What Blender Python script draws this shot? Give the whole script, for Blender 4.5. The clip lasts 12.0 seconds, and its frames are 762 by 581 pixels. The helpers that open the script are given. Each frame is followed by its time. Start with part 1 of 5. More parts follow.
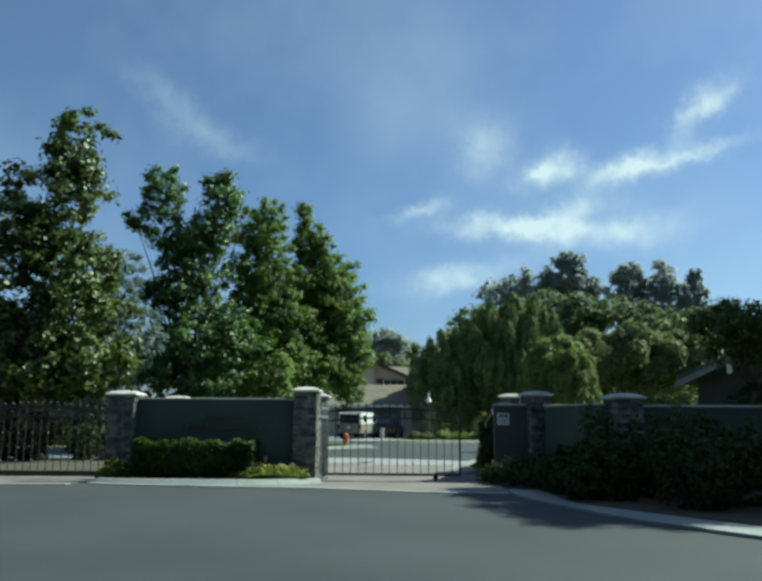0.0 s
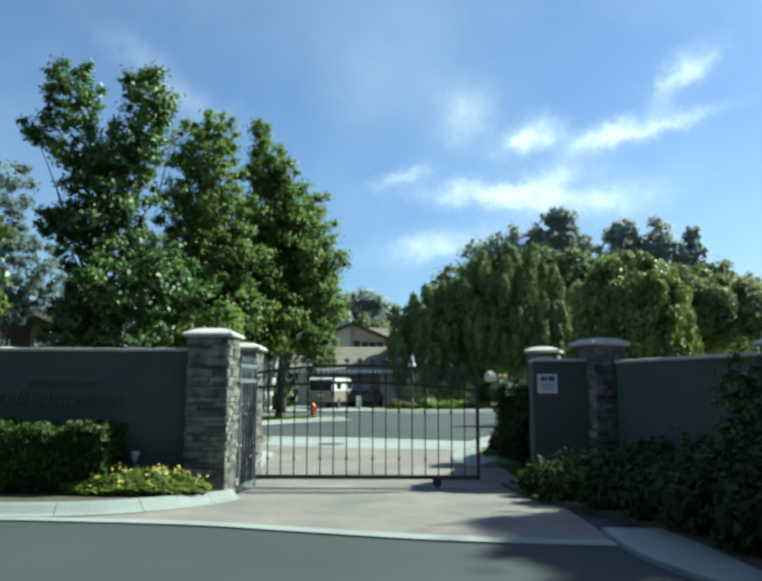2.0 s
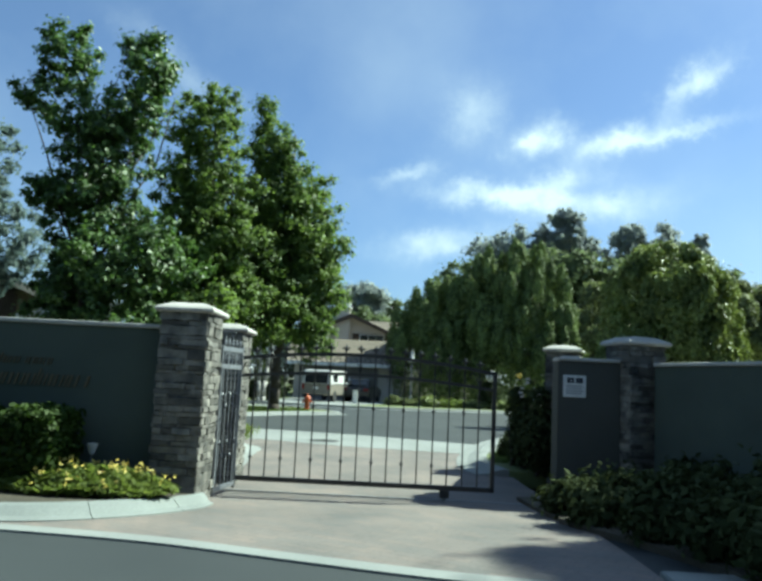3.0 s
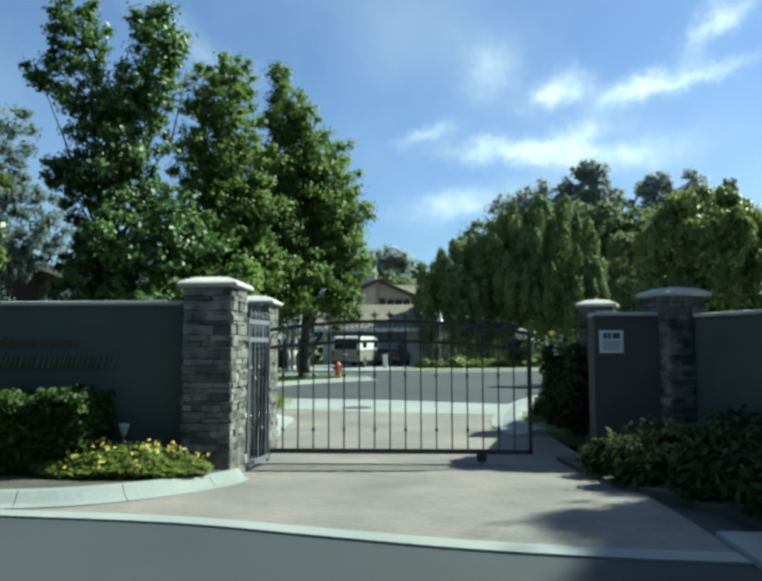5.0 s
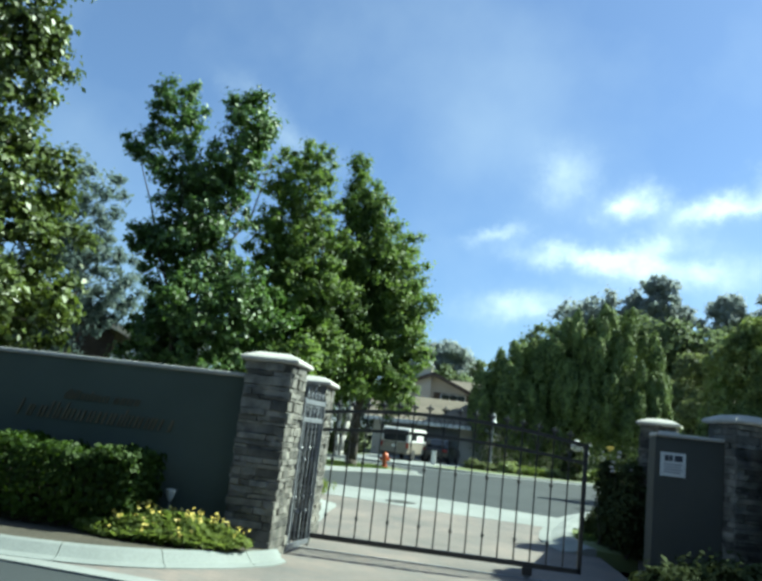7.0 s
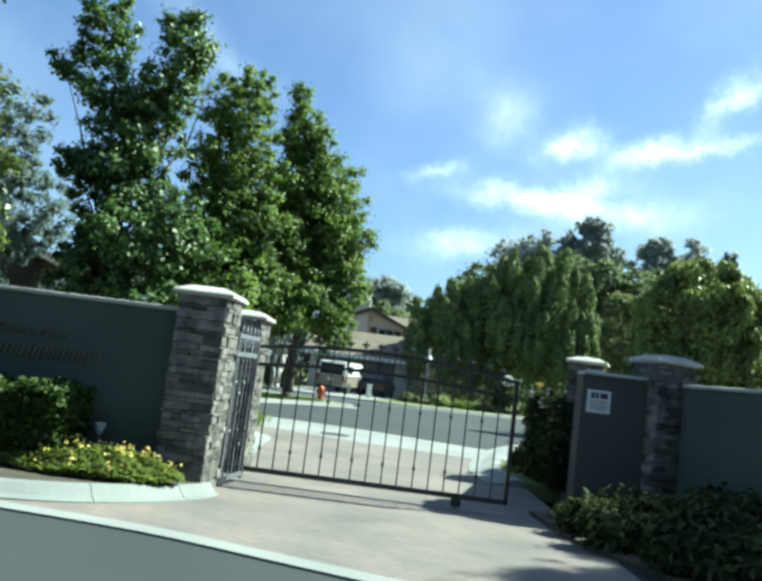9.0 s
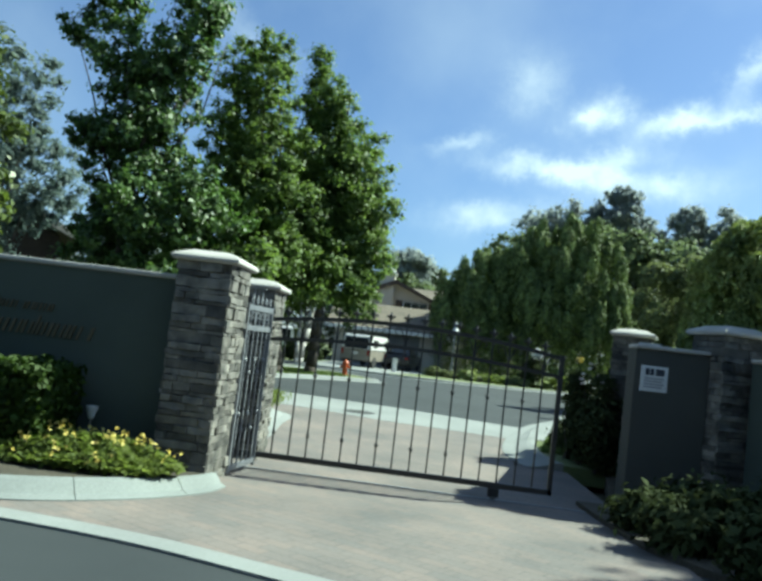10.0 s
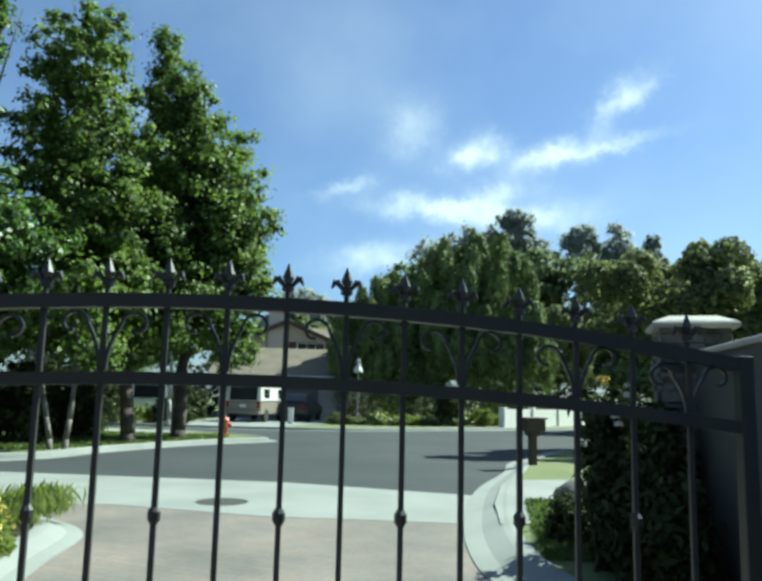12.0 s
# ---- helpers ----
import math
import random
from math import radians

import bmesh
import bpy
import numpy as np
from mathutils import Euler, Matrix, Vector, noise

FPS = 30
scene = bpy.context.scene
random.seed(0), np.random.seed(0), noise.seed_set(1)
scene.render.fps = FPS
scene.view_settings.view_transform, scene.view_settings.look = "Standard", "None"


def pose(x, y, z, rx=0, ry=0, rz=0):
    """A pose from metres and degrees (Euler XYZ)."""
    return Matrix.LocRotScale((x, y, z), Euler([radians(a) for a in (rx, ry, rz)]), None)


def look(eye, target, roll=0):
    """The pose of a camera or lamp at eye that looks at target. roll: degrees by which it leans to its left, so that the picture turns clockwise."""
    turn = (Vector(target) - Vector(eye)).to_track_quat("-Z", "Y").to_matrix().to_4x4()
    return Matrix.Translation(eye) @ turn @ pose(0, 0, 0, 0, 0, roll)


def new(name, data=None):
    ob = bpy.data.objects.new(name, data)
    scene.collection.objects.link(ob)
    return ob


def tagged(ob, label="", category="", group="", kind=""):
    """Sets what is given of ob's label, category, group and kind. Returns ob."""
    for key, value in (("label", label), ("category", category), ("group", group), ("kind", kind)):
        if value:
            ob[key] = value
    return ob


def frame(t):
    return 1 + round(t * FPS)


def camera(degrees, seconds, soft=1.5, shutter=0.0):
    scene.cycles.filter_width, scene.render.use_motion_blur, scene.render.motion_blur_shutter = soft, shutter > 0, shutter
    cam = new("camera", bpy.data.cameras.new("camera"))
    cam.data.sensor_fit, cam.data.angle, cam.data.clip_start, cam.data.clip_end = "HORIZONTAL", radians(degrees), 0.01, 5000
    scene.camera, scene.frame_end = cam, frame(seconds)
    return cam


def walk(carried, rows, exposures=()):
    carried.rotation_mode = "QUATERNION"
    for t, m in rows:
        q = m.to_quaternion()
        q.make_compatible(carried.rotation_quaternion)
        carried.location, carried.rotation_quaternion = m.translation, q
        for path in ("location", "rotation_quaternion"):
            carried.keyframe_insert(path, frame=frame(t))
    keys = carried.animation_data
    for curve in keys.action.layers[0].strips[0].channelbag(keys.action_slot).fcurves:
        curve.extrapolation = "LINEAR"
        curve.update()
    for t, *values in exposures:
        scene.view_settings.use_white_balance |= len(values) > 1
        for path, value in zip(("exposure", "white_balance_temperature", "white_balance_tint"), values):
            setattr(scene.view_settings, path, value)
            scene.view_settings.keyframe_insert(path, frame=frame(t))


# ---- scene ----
cam = camera(54.2, 12.0, 3.3)
PATH = [
    (0, (2.05, -17.167, 1.346), (1.979, -15.198, 1.686), 0.3),
    (0.5, (2.162, -14.726, 1.361), (2.083, -12.748, 1.65), 0.3),
    (1, (2.228, -12.577, 1.353), (2.251, -10.602, 1.665), -1.0),
    (1.5, (2.089, -10.845, 1.332), (2.094, -8.861, 1.584), -0.1),
    (2, (2.009, -9.554, 1.324), (1.992, -7.57, 1.578), 0.1),
    (2.5, (1.941, -8.436, 1.317), (1.922, -6.452, 1.564), 1.9),
    (3, (1.911, -8.094, 1.3), (1.892, -6.109, 1.542), 2.8),
    (3.2, (1.927, -7.996, 1.291), (1.88, -6.009, 1.515), 2.6),
    (4.8, (1.889, -7.851, 1.33), (1.781, -5.86, 1.483), -0.3),
    (5, (1.888, -7.839, 1.332), (1.804, -5.846, 1.476), -0.1),
    (5.5, (1.891, -7.841, 1.328), (1.801, -5.849, 1.478), -0.4),
    (6, (1.87, -7.873, 1.322), (1.676, -5.893, 1.535), 2.2),
    (6.5, (1.843, -7.869, 1.323), (1.654, -5.899, 1.617), 5.0),
    (6.7, (1.845, -7.88, 1.325), (1.598, -5.928, 1.686), 6.8),
    (8.3, (1.858, -7.96, 1.34), (1.548, -6.023, 1.732), 4.9),
    (8.5, (1.81, -7.916, 1.349), (1.541, -5.969, 1.72), 3.7),
    (9, (1.853, -7.82, 1.36), (1.78, -5.833, 1.582), 7.2),
    (9.5, (1.851, -7.42, 1.356), (1.806, -5.421, 1.403), 7.1),
    (10, (1.809, -6.791, 1.376), (1.678, -4.801, 1.52), 6.9),
    (10.5, (1.785, -5.85, 1.356), (1.595, -3.869, 1.551), 3.8),
    (11, (1.772, -4.548, 1.34), (1.633, -2.564, 1.554), 4.8),
    (11.5, (1.957, -2.434, 1.34), (1.930, -0.44, 1.487), 0.9),
    (12, (1.93, -0.945, 1.328), (2.069, 1.03, 1.611), 1.4),
]
EXPOSURES = [(0.0, 0.8), (0.5, 1.15), (1.0, 1.2), (2.0, 1.23), (3.0, 1.2), (5.0, 1.17), (6.0, 1.23), (6.5, 1.3), (8.5, 1.55), (9.0, 1.55), (9.5, 1.17), (10.5, 1.27), (11.0, 1.25), (11.5, 1.3), (12.0, 1.2)]
walk(cam, [(t, look(eye, target, roll)) for t, eye, target, roll in PATH], [(t, stops, 6150, -17) for t, stops in EXPOSURES])


# ---- light ----
SUN_AZ, SUN_EL = 65.0, 45.0
world = bpy.data.worlds.new("sky")
scene.world = world
world.use_nodes = True
wn, wl = world.node_tree.nodes, world.node_tree.links
wn.clear()


def wmath(op, a, b=None, c=None):
    n = wn.new("ShaderNodeMath")
    n.operation = op
    for i, v in enumerate((a, b, c)):
        if v is None:
            continue
        if hasattr(v, "node"):
            wl.new(v, n.inputs[i])
        else:
            n.inputs[i].default_value = v
    return n.outputs[0]


sky = wn.new("ShaderNodeTexSky")
sky.sky_type = "NISHITA"
sky.sun_disc = False
sky.sun_elevation, sky.sun_rotation = radians(SUN_EL), radians(SUN_AZ)
sky.altitude, sky.air_density, sky.dust_density, sky.ozone_density = 100, 1.0, 1.2, 2.5
coord = wn.new("ShaderNodeTexCoord")
split = wn.new("ShaderNodeSeparateXYZ")
wl.new(coord.outputs["Generated"], split.inputs[0])
azim = wmath("MULTIPLY", wmath("ARCTAN2", split.outputs[0], split.outputs[1]), 57.2958)
elev = wmath("MULTIPLY", wmath("ARCSINE", split.outputs[2]), 57.2958)
warp = wn.new("ShaderNodeTexNoise")
warp.inputs["Scale"].default_value, warp.inputs["Detail"].default_value, warp.inputs["Roughness"].default_value = 18, 7, 0.68
wl.new(coord.outputs["Generated"], warp.inputs["Vector"])
wisp_split = wn.new("ShaderNodeSeparateColor")
wl.new(warp.outputs["Color"], wisp_split.inputs[0])
az2 = wmath("ADD", azim, wmath("MULTIPLY", wmath("SUBTRACT", wisp_split.outputs[0], 0.5), 6.0))
el2 = wmath("ADD", elev, wmath("MULTIPLY", wmath("SUBTRACT", wisp_split.outputs[1], 0.5), 3.2))
# wisps of cirrus: azimuth, elevation, half length, half width, slant, strength
WISPS = [(9.5, 14.3, 5.5, 0.9, -4, 0.95), (13, 15.4, 3.2, 0.8, 10, 0.6), (11.4, 18.4, 2.2, 1.1, 18, 0.95),
         (17.2, 18.1, 3.2, 0.9, 14, 0.85), (22.6, 21.8, 2.6, 1.0, 34, 0.7), (1.3, 16.0, 2.2, 0.6, 12, 0.4),
         (4.0, 10.8, 4.0, 1.0, 10, 0.55), (6.2, 20.5, 2.0, 2.2, -40, 0.35), (22.0, 18.7, 3.5, 0.5, 10, 0.45),
         (16, 13.6, 4.5, 1.2, 6, 0.5), (-19, 23.0, 2.6, 1.2, -35, 0.22), (-15, 20.5, 3.2, 1.1, -10, 0.2)]
total = None
for az, el, a, b, slant, strength in WISPS:
    b *= 0.92
    dx, dy = wmath("SUBTRACT", az2, az), wmath("SUBTRACT", el2, el)
    c, s = math.cos(radians(slant)), math.sin(radians(slant))
    u = wmath("ADD", wmath("MULTIPLY", dx, c / a), wmath("MULTIPLY", dy, s / a))
    v = wmath("ADD", wmath("MULTIPLY", dx, -s / b), wmath("MULTIPLY", dy, c / b))
    r2 = wmath("ADD", wmath("MULTIPLY", u, u), wmath("MULTIPLY", v, v))
    puff = wmath("MULTIPLY", wmath("EXPONENT", wmath("MULTIPLY", r2, -1.0)), strength)
    total = puff if total is None else wmath("ADD", total, puff)
fine = wn.new("ShaderNodeTexNoise")
fine.inputs["Scale"].default_value, fine.inputs["Detail"].default_value = 30, 5
wl.new(coord.outputs["Generated"], fine.inputs["Vector"])
veil = wn.new("ShaderNodeTexNoise")
veil.inputs["Scale"].default_value, veil.inputs["Detail"].default_value = 3.5, 7
wl.new(coord.outputs["Generated"], veil.inputs["Vector"])
haze = wmath("ADD", wmath("MULTIPLY", wmath("MAXIMUM", wmath("SUBTRACT", veil.outputs["Fac"], 0.42), 0.0), 0.5), 0.07)
cover = wmath("MINIMUM", wmath("ADD", wmath("MULTIPLY", total, wmath("MULTIPLY_ADD", fine.outputs["Fac"], 1.5, 0.1)), haze), 0.92)
tint = wn.new("ShaderNodeMix")
tint.data_type, tint.blend_type = "RGBA", "MULTIPLY"
tint.inputs["Factor"].default_value = 1.0
wl.new(sky.outputs[0], tint.inputs["A"])
tint.inputs["B"].default_value = (0.80, 0.90, 1.24, 1)
blend = wn.new("ShaderNodeMix")
blend.data_type = "RGBA"
wl.new(cover, blend.inputs["Factor"])
wl.new(tint.outputs["Result"], blend.inputs["A"])
blend.inputs["B"].default_value = (9.0, 9.6, 10.7, 1)
back = wn.new("ShaderNodeBackground")
back.inputs["Strength"].default_value = 0.053
wl.new(blend.outputs["Result"], back.inputs[0])
wout = wn.new("ShaderNodeOutputWorld")
wl.new(back.outputs[0], wout.inputs[0])

lamp = bpy.data.lights.new("sun", "SUN")
lamp.energy, lamp.angle, lamp.color = 5.0, radians(0.53), (1.0, 0.96, 0.905)
sun_way = Vector((math.sin(radians(SUN_AZ)) * math.cos(radians(SUN_EL)), math.cos(radians(SUN_AZ)) * math.cos(radians(SUN_EL)), math.sin(radians(SUN_EL))))
new("sun", lamp).matrix_world = look(sun_way * 60, (0, 0, 0))

# ---- materials ----


def surface(name, col, col2=None, scale=3.0, fine=40.0, rough=0.85, bump=0.3, depth=0.01, rand=0.0, metal=0.0, island=False):
    """A mottled surface: two colours in broad stains, fine grain, relief, and a change of tone from piece to piece."""
    m = bpy.data.materials.new(name)
    m.use_nodes = True
    n, l = m.node_tree.nodes, m.node_tree.links
    p = n["Principled BSDF"]
    p.inputs["Roughness"].default_value, p.inputs["Metallic"].default_value = rough, metal
    geo = n.new("ShaderNodeNewGeometry")
    pos = geo.outputs["Position"]
    broad, grain = n.new("ShaderNodeTexNoise"), n.new("ShaderNodeTexNoise")
    broad.inputs["Scale"].default_value, broad.inputs["Detail"].default_value = scale, 5
    grain.inputs["Scale"].default_value, grain.inputs["Detail"].default_value = fine, 4
    l.new(pos, broad.inputs["Vector"])
    l.new(pos, grain.inputs["Vector"])
    ramp = n.new("ShaderNodeValToRGB")
    ramp.color_ramp.elements[0].position, ramp.color_ramp.elements[1].position = 0.32, 0.68
    ramp.color_ramp.elements[0].color = (*col, 1)
    ramp.color_ramp.elements[1].color = (*(col2 or [c * 0.72 for c in col]), 1)
    l.new(broad.outputs["Fac"], ramp.inputs["Fac"])
    hsv = n.new("ShaderNodeHueSaturation")
    l.new(ramp.outputs["Color"], hsv.inputs["Color"])
    add = n.new("ShaderNodeMath")
    add.operation = "MULTIPLY_ADD"
    l.new(grain.outputs["Fac"], add.inputs[0])
    add.inputs[1].default_value, add.inputs[2].default_value = 0.5, 0.75
    last = add.outputs[0]
    if rand:
        src = n.new("ShaderNodeObjectInfo").outputs["Random"] if not island else geo.outputs["Random Per Island"]
        more = n.new("ShaderNodeMath")
        more.operation = "MULTIPLY_ADD"
        l.new(src, more.inputs[0])
        more.inputs[1].default_value = rand
        shift = n.new("ShaderNodeMath")
        shift.operation = "SUBTRACT"
        l.new(last, shift.inputs[0])
        shift.inputs[1].default_value = rand / 2
        l.new(shift.outputs[0], more.inputs[2])
        last = more.outputs[0]
    l.new(last, hsv.inputs["Value"])
    l.new(hsv.outputs["Color"], p.inputs["Base Color"])
    if bump:
        b = n.new("ShaderNodeBump")
        b.inputs["Strength"].default_value, b.inputs["Distance"].default_value = bump, depth
        l.new(grain.outputs["Fac"], b.inputs["Height"])
        l.new(b.outputs["Normal"], p.inputs["Normal"])
    return m


def foliage(name, dark, light, glow=0.35, tips=None, rough=0.62, gloss=0.22, patch=0.7):
    """Leaves: the tone changes from leaf to leaf and from clump to clump, and light comes through them."""
    m = bpy.data.materials.new(name)
    m.use_nodes = True
    n, l = m.node_tree.nodes, m.node_tree.links
    p = n["Principled BSDF"]
    p.inputs["Roughness"].default_value = rough
    p.inputs["Specular IOR Level"].default_value = gloss
    geo = n.new("ShaderNodeNewGeometry")
    broad = n.new("ShaderNodeTexNoise")
    broad.inputs["Scale"].default_value, broad.inputs["Detail"].default_value = patch, 3
    l.new(geo.outputs["Position"], broad.inputs["Vector"])
    mixf = n.new("ShaderNodeMath")
    mixf.operation = "MULTIPLY_ADD"
    l.new(geo.outputs["Random Per Island"], mixf.inputs[0])
    mixf.inputs[1].default_value = 0.55
    sub = n.new("ShaderNodeMath")
    sub.operation = "MULTIPLY_ADD"
    l.new(broad.outputs["Fac"], sub.inputs[0])
    sub.inputs[1].default_value, sub.inputs[2].default_value = 1.1, -0.35
    l.new(sub.outputs[0], mixf.inputs[2])
    ramp = n.new("ShaderNodeValToRGB")
    ramp.color_ramp.elements[0].color, ramp.color_ramp.elements[1].color = (*dark, 1), (*light, 1)
    if tips:
        e = ramp.color_ramp.elements.new(0.92)
        e.color = (*tips, 1)
        ramp.color_ramp.elements[1].position = 0.8
    l.new(mixf.outputs[0], ramp.inputs["Fac"])
    l.new(ramp.outputs["Color"], p.inputs["Base Color"])
    trans = n.new("ShaderNodeBsdfTranslucent")
    bright = n.new("ShaderNodeHueSaturation")
    bright.inputs["Value"].default_value, bright.inputs["Saturation"].default_value = 1.5, 1.1
    l.new(ramp.outputs["Color"], bright.inputs["Color"])
    l.new(bright.outputs["Color"], trans.inputs["Color"])
    mix = n.new("ShaderNodeMixShader")
    mix.inputs[0].default_value = glow
    l.new(p.outputs[0], mix.inputs[1])
    l.new(trans.outputs[0], mix.inputs[2])
    l.new(mix.outputs[0], n["Material Output"].inputs[0])
    return m


def pavers(name):
    """Small worn paving bricks in pinkish, tan and grey tones with sunk joints."""
    m = surface(name, (0.190, 0.168, 0.153), (0.116, 0.111, 0.106), 0.9, 30, 0.9, 0, 0.004)
    n, l = m.node_tree.nodes, m.node_tree.links
    p = n["Principled BSDF"]
    old = p.inputs["Base Color"].links[0].from_socket
    geo = n.new("ShaderNodeNewGeometry")
    turn = n.new("ShaderNodeMapping")
    turn.inputs["Rotation"].default_value = (0, 0, 0.55)
    l.new(geo.outputs["Position"], turn.inputs["Vector"])
    brick = n.new("ShaderNodeTexBrick")
    brick.inputs["Scale"].default_value = 1.0
    brick.inputs["Brick Width"].default_value, brick.inputs["Row Height"].default_value, brick.inputs["Mortar Size"].default_value = 0.24, 0.12, 0.006
    brick.inputs["Color1"].default_value, brick.inputs["Color2"].default_value, brick.inputs["Mortar"].default_value = (1.10, 1.0, 0.94, 1), (0.88, 0.90, 0.90, 1), (0.72, 0.72, 0.72, 1)
    brick.inputs["Bias"].default_value = -0.1
    l.new(turn.outputs[0], brick.inputs["Vector"])
    mul = n.new("ShaderNodeMix")
    mul.data_type, mul.blend_type = "RGBA", "MULTIPLY"
    mul.inputs["Factor"].default_value = 0.8
    l.new(old, mul.inputs["A"])
    l.new(brick.outputs["Color"], mul.inputs["B"])
    l.new(mul.outputs["Result"], p.inputs["Base Color"])
    b = n.new("ShaderNodeBump")
    b.invert = True
    b.inputs["Strength"].default_value, b.inputs["Distance"].default_value = 0.4, 0.004
    l.new(brick.outputs["Fac"], b.inputs["Height"])
    l.new(b.outputs["Normal"], p.inputs["Normal"])
    return m


ASPHALT = surface("asphalt", (0.031, 0.037, 0.039), (0.019, 0.024, 0.0265), 0.35, 90, 0.9, 0.5, 0.006)
CONCRETE = surface("concrete", (0.238, 0.250, 0.238), (0.185, 0.196, 0.187), 0.8, 60, 0.9, 0.3, 0.004)
KERB = surface("kerb_concrete", (0.218, 0.235, 0.224), (0.165, 0.18, 0.172), 1.2, 50, 0.9, 0.3, 0.004)
PAVER = pavers("pink_pavers")
SOIL = surface("soil", (0.070, 0.060, 0.042), (0.045, 0.040, 0.028), 2, 30, 0.95, 0.8, 0.03)
GROUND = surface("dry_ground", (0.1056, 0.099, 0.0594), (0.066, 0.0726, 0.0396), 0.3, 20, 0.95, 0.5, 0.03)
LAWN = surface("lawn", (0.105, 0.140, 0.046), (0.165, 0.176, 0.074), 0.5, 60, 0.9, 0.8, 0.03)
STUCCO = surface("grey_stucco", (0.070, 0.086, 0.070), (0.052, 0.065, 0.054), 1.2, 120, 0.92, 0.5, 0.005)
STUCCO_TAN = surface("tan_stucco", (0.076, 0.077, 0.067), (0.058, 0.060, 0.053), 1.2, 120, 0.92, 0.5, 0.005)
CAPSTONE = surface("cap_concrete", (0.4464, 0.432, 0.396), (0.36, 0.3456, 0.3168), 4, 70, 0.85, 0.3, 0.004)
STONE = surface("ledger_stone", (0.190, 0.178, 0.155), (0.060, 0.060, 0.055), 6, 45, 0.88, 0.6, 0.010, rand=1.05)
MORTAR = surface("mortar", (0.03, 0.028, 0.025), None, 6, 60, 0.95, 0.4)
IRON = surface("black_iron", (0.022, 0.023, 0.025), (0.03, 0.03, 0.03), 8, 90, 0.45, 0.1, 0.001)
STEEL = surface("grey_iron", (0.19, 0.20, 0.215), (0.14, 0.15, 0.165), 8, 90, 0.4, 0.1, 0.001)
BRASS = surface("dull_bronze", (0.135, 0.112, 0.066), (0.095, 0.082, 0.052), 9, 90, 0.5, 0.1, 0.001, metal=0.3)
WHITE = surface("white_paint", (0.72, 0.72, 0.70), (0.62, 0.62, 0.60), 3, 60, 0.6, 0.1, 0.001)
SIGN_INK = surface("sign_ink", (0.05, 0.055, 0.07), None, 9, 60, 0.6, 0)
SIGN_GREY = surface("sign_text_grey", (0.304, 0.304, 0.336), None, 9, 60, 0.6, 0)
BARK = surface("bark", (0.092, 0.076, 0.060), (0.050, 0.043, 0.034), 4, 25, 0.95, 0.9, 0.03)
PALEBARK = surface("pale_grey_bark", (0.20, 0.185, 0.16), (0.10, 0.094, 0.082), 5, 25, 0.9, 0.5, 0.015)
BIRCH = surface("white_bark", (0.496, 0.48, 0.44), (0.24, 0.224, 0.2), 5, 25, 0.9, 0.4, 0.01)
ROOF = surface("tan_shingles", (0.168, 0.142, 0.106), (0.128, 0.109, 0.083), 1.5, 14, 0.95, 0.8, 0.03)
DARKROOF = surface("brown_shingles", (0.0792, 0.066, 0.0528), (0.0561, 0.0462, 0.0363), 1.5, 14, 0.95, 0.8, 0.03)
GREYROOF = surface("grey_shingles", (0.085, 0.092, 0.1), (0.055, 0.06, 0.066), 1.5, 14, 0.9, 0.8, 0.03)
HOUSEWALL = surface("cream_siding", (0.52, 0.47, 0.40), (0.45, 0.41, 0.35), 0.8, 40, 0.9, 0.3, 0.005)
MANHOLE = surface("manhole_iron", (0.05, 0.05, 0.045), (0.035, 0.035, 0.034), 8, 60, 0.7, 0.4, 0.004)
GREYTRIM = surface("weathered_grey_trim", (0.22, 0.22, 0.21), (0.16, 0.16, 0.155), 4, 40, 0.85, 0.3, 0.003)
DARKSIDING = surface("dark_brown_siding", (0.046, 0.041, 0.037), (0.033, 0.03, 0.028), 3, 30, 0.85, 0.3, 0.004)
DARKWOOD = surface("dark_timber", (0.0765, 0.054, 0.0405), None, 3, 30, 0.8, 0.3)
GARAGE = surface("grey_garage_door", (0.1584, 0.1584, 0.1551), None, 1, 40, 0.7, 0.2)
TINTED = surface("tinted_glass", (0.012, 0.014, 0.016), (0.018, 0.02, 0.022), 0.8, 10, 0.25, 0)
TINTED.node_tree.nodes["Principled BSDF"].inputs["Specular IOR Level"].default_value = 0.2
GLASS = surface("window_glass", (0.02, 0.025, 0.03), (0.03, 0.035, 0.04), 0.8, 10, 0.06, 0)
VANWHITE = surface("van_white_paint", (0.6, 0.5925, 0.57), (0.555, 0.5475, 0.525), 1.5, 50, 0.25, 0)
VANTAN = surface("van_beige_paint", (0.245, 0.222, 0.185), (0.22, 0.2, 0.166), 1.5, 50, 0.25, 0)
CARDARK = surface("dark_car_paint", (0.018, 0.02, 0.024), (0.014, 0.016, 0.02), 1.5, 50, 0.2, 0)
RUBBER = surface("rubber", (0.018, 0.018, 0.018), None, 5, 50, 0.8, 0.2)
CHROME = surface("chrome", (0.62, 0.62, 0.63), None, 5, 50, 0.15, 0, metal=1.0)
REDLAMP = surface("tail_lamp_red", (0.231, 0.0132, 0.0099), None, 5, 50, 0.2, 0)
HYDRANT = surface("hydrant_red", (0.5, 0.12, 0.035), (0.42, 0.08, 0.028), 6, 50, 0.45, 0.1)
LAMPGLASS = surface("frosted_lamp_glass", (0.663, 0.663, 0.629), None, 5, 50, 0.3, 0)
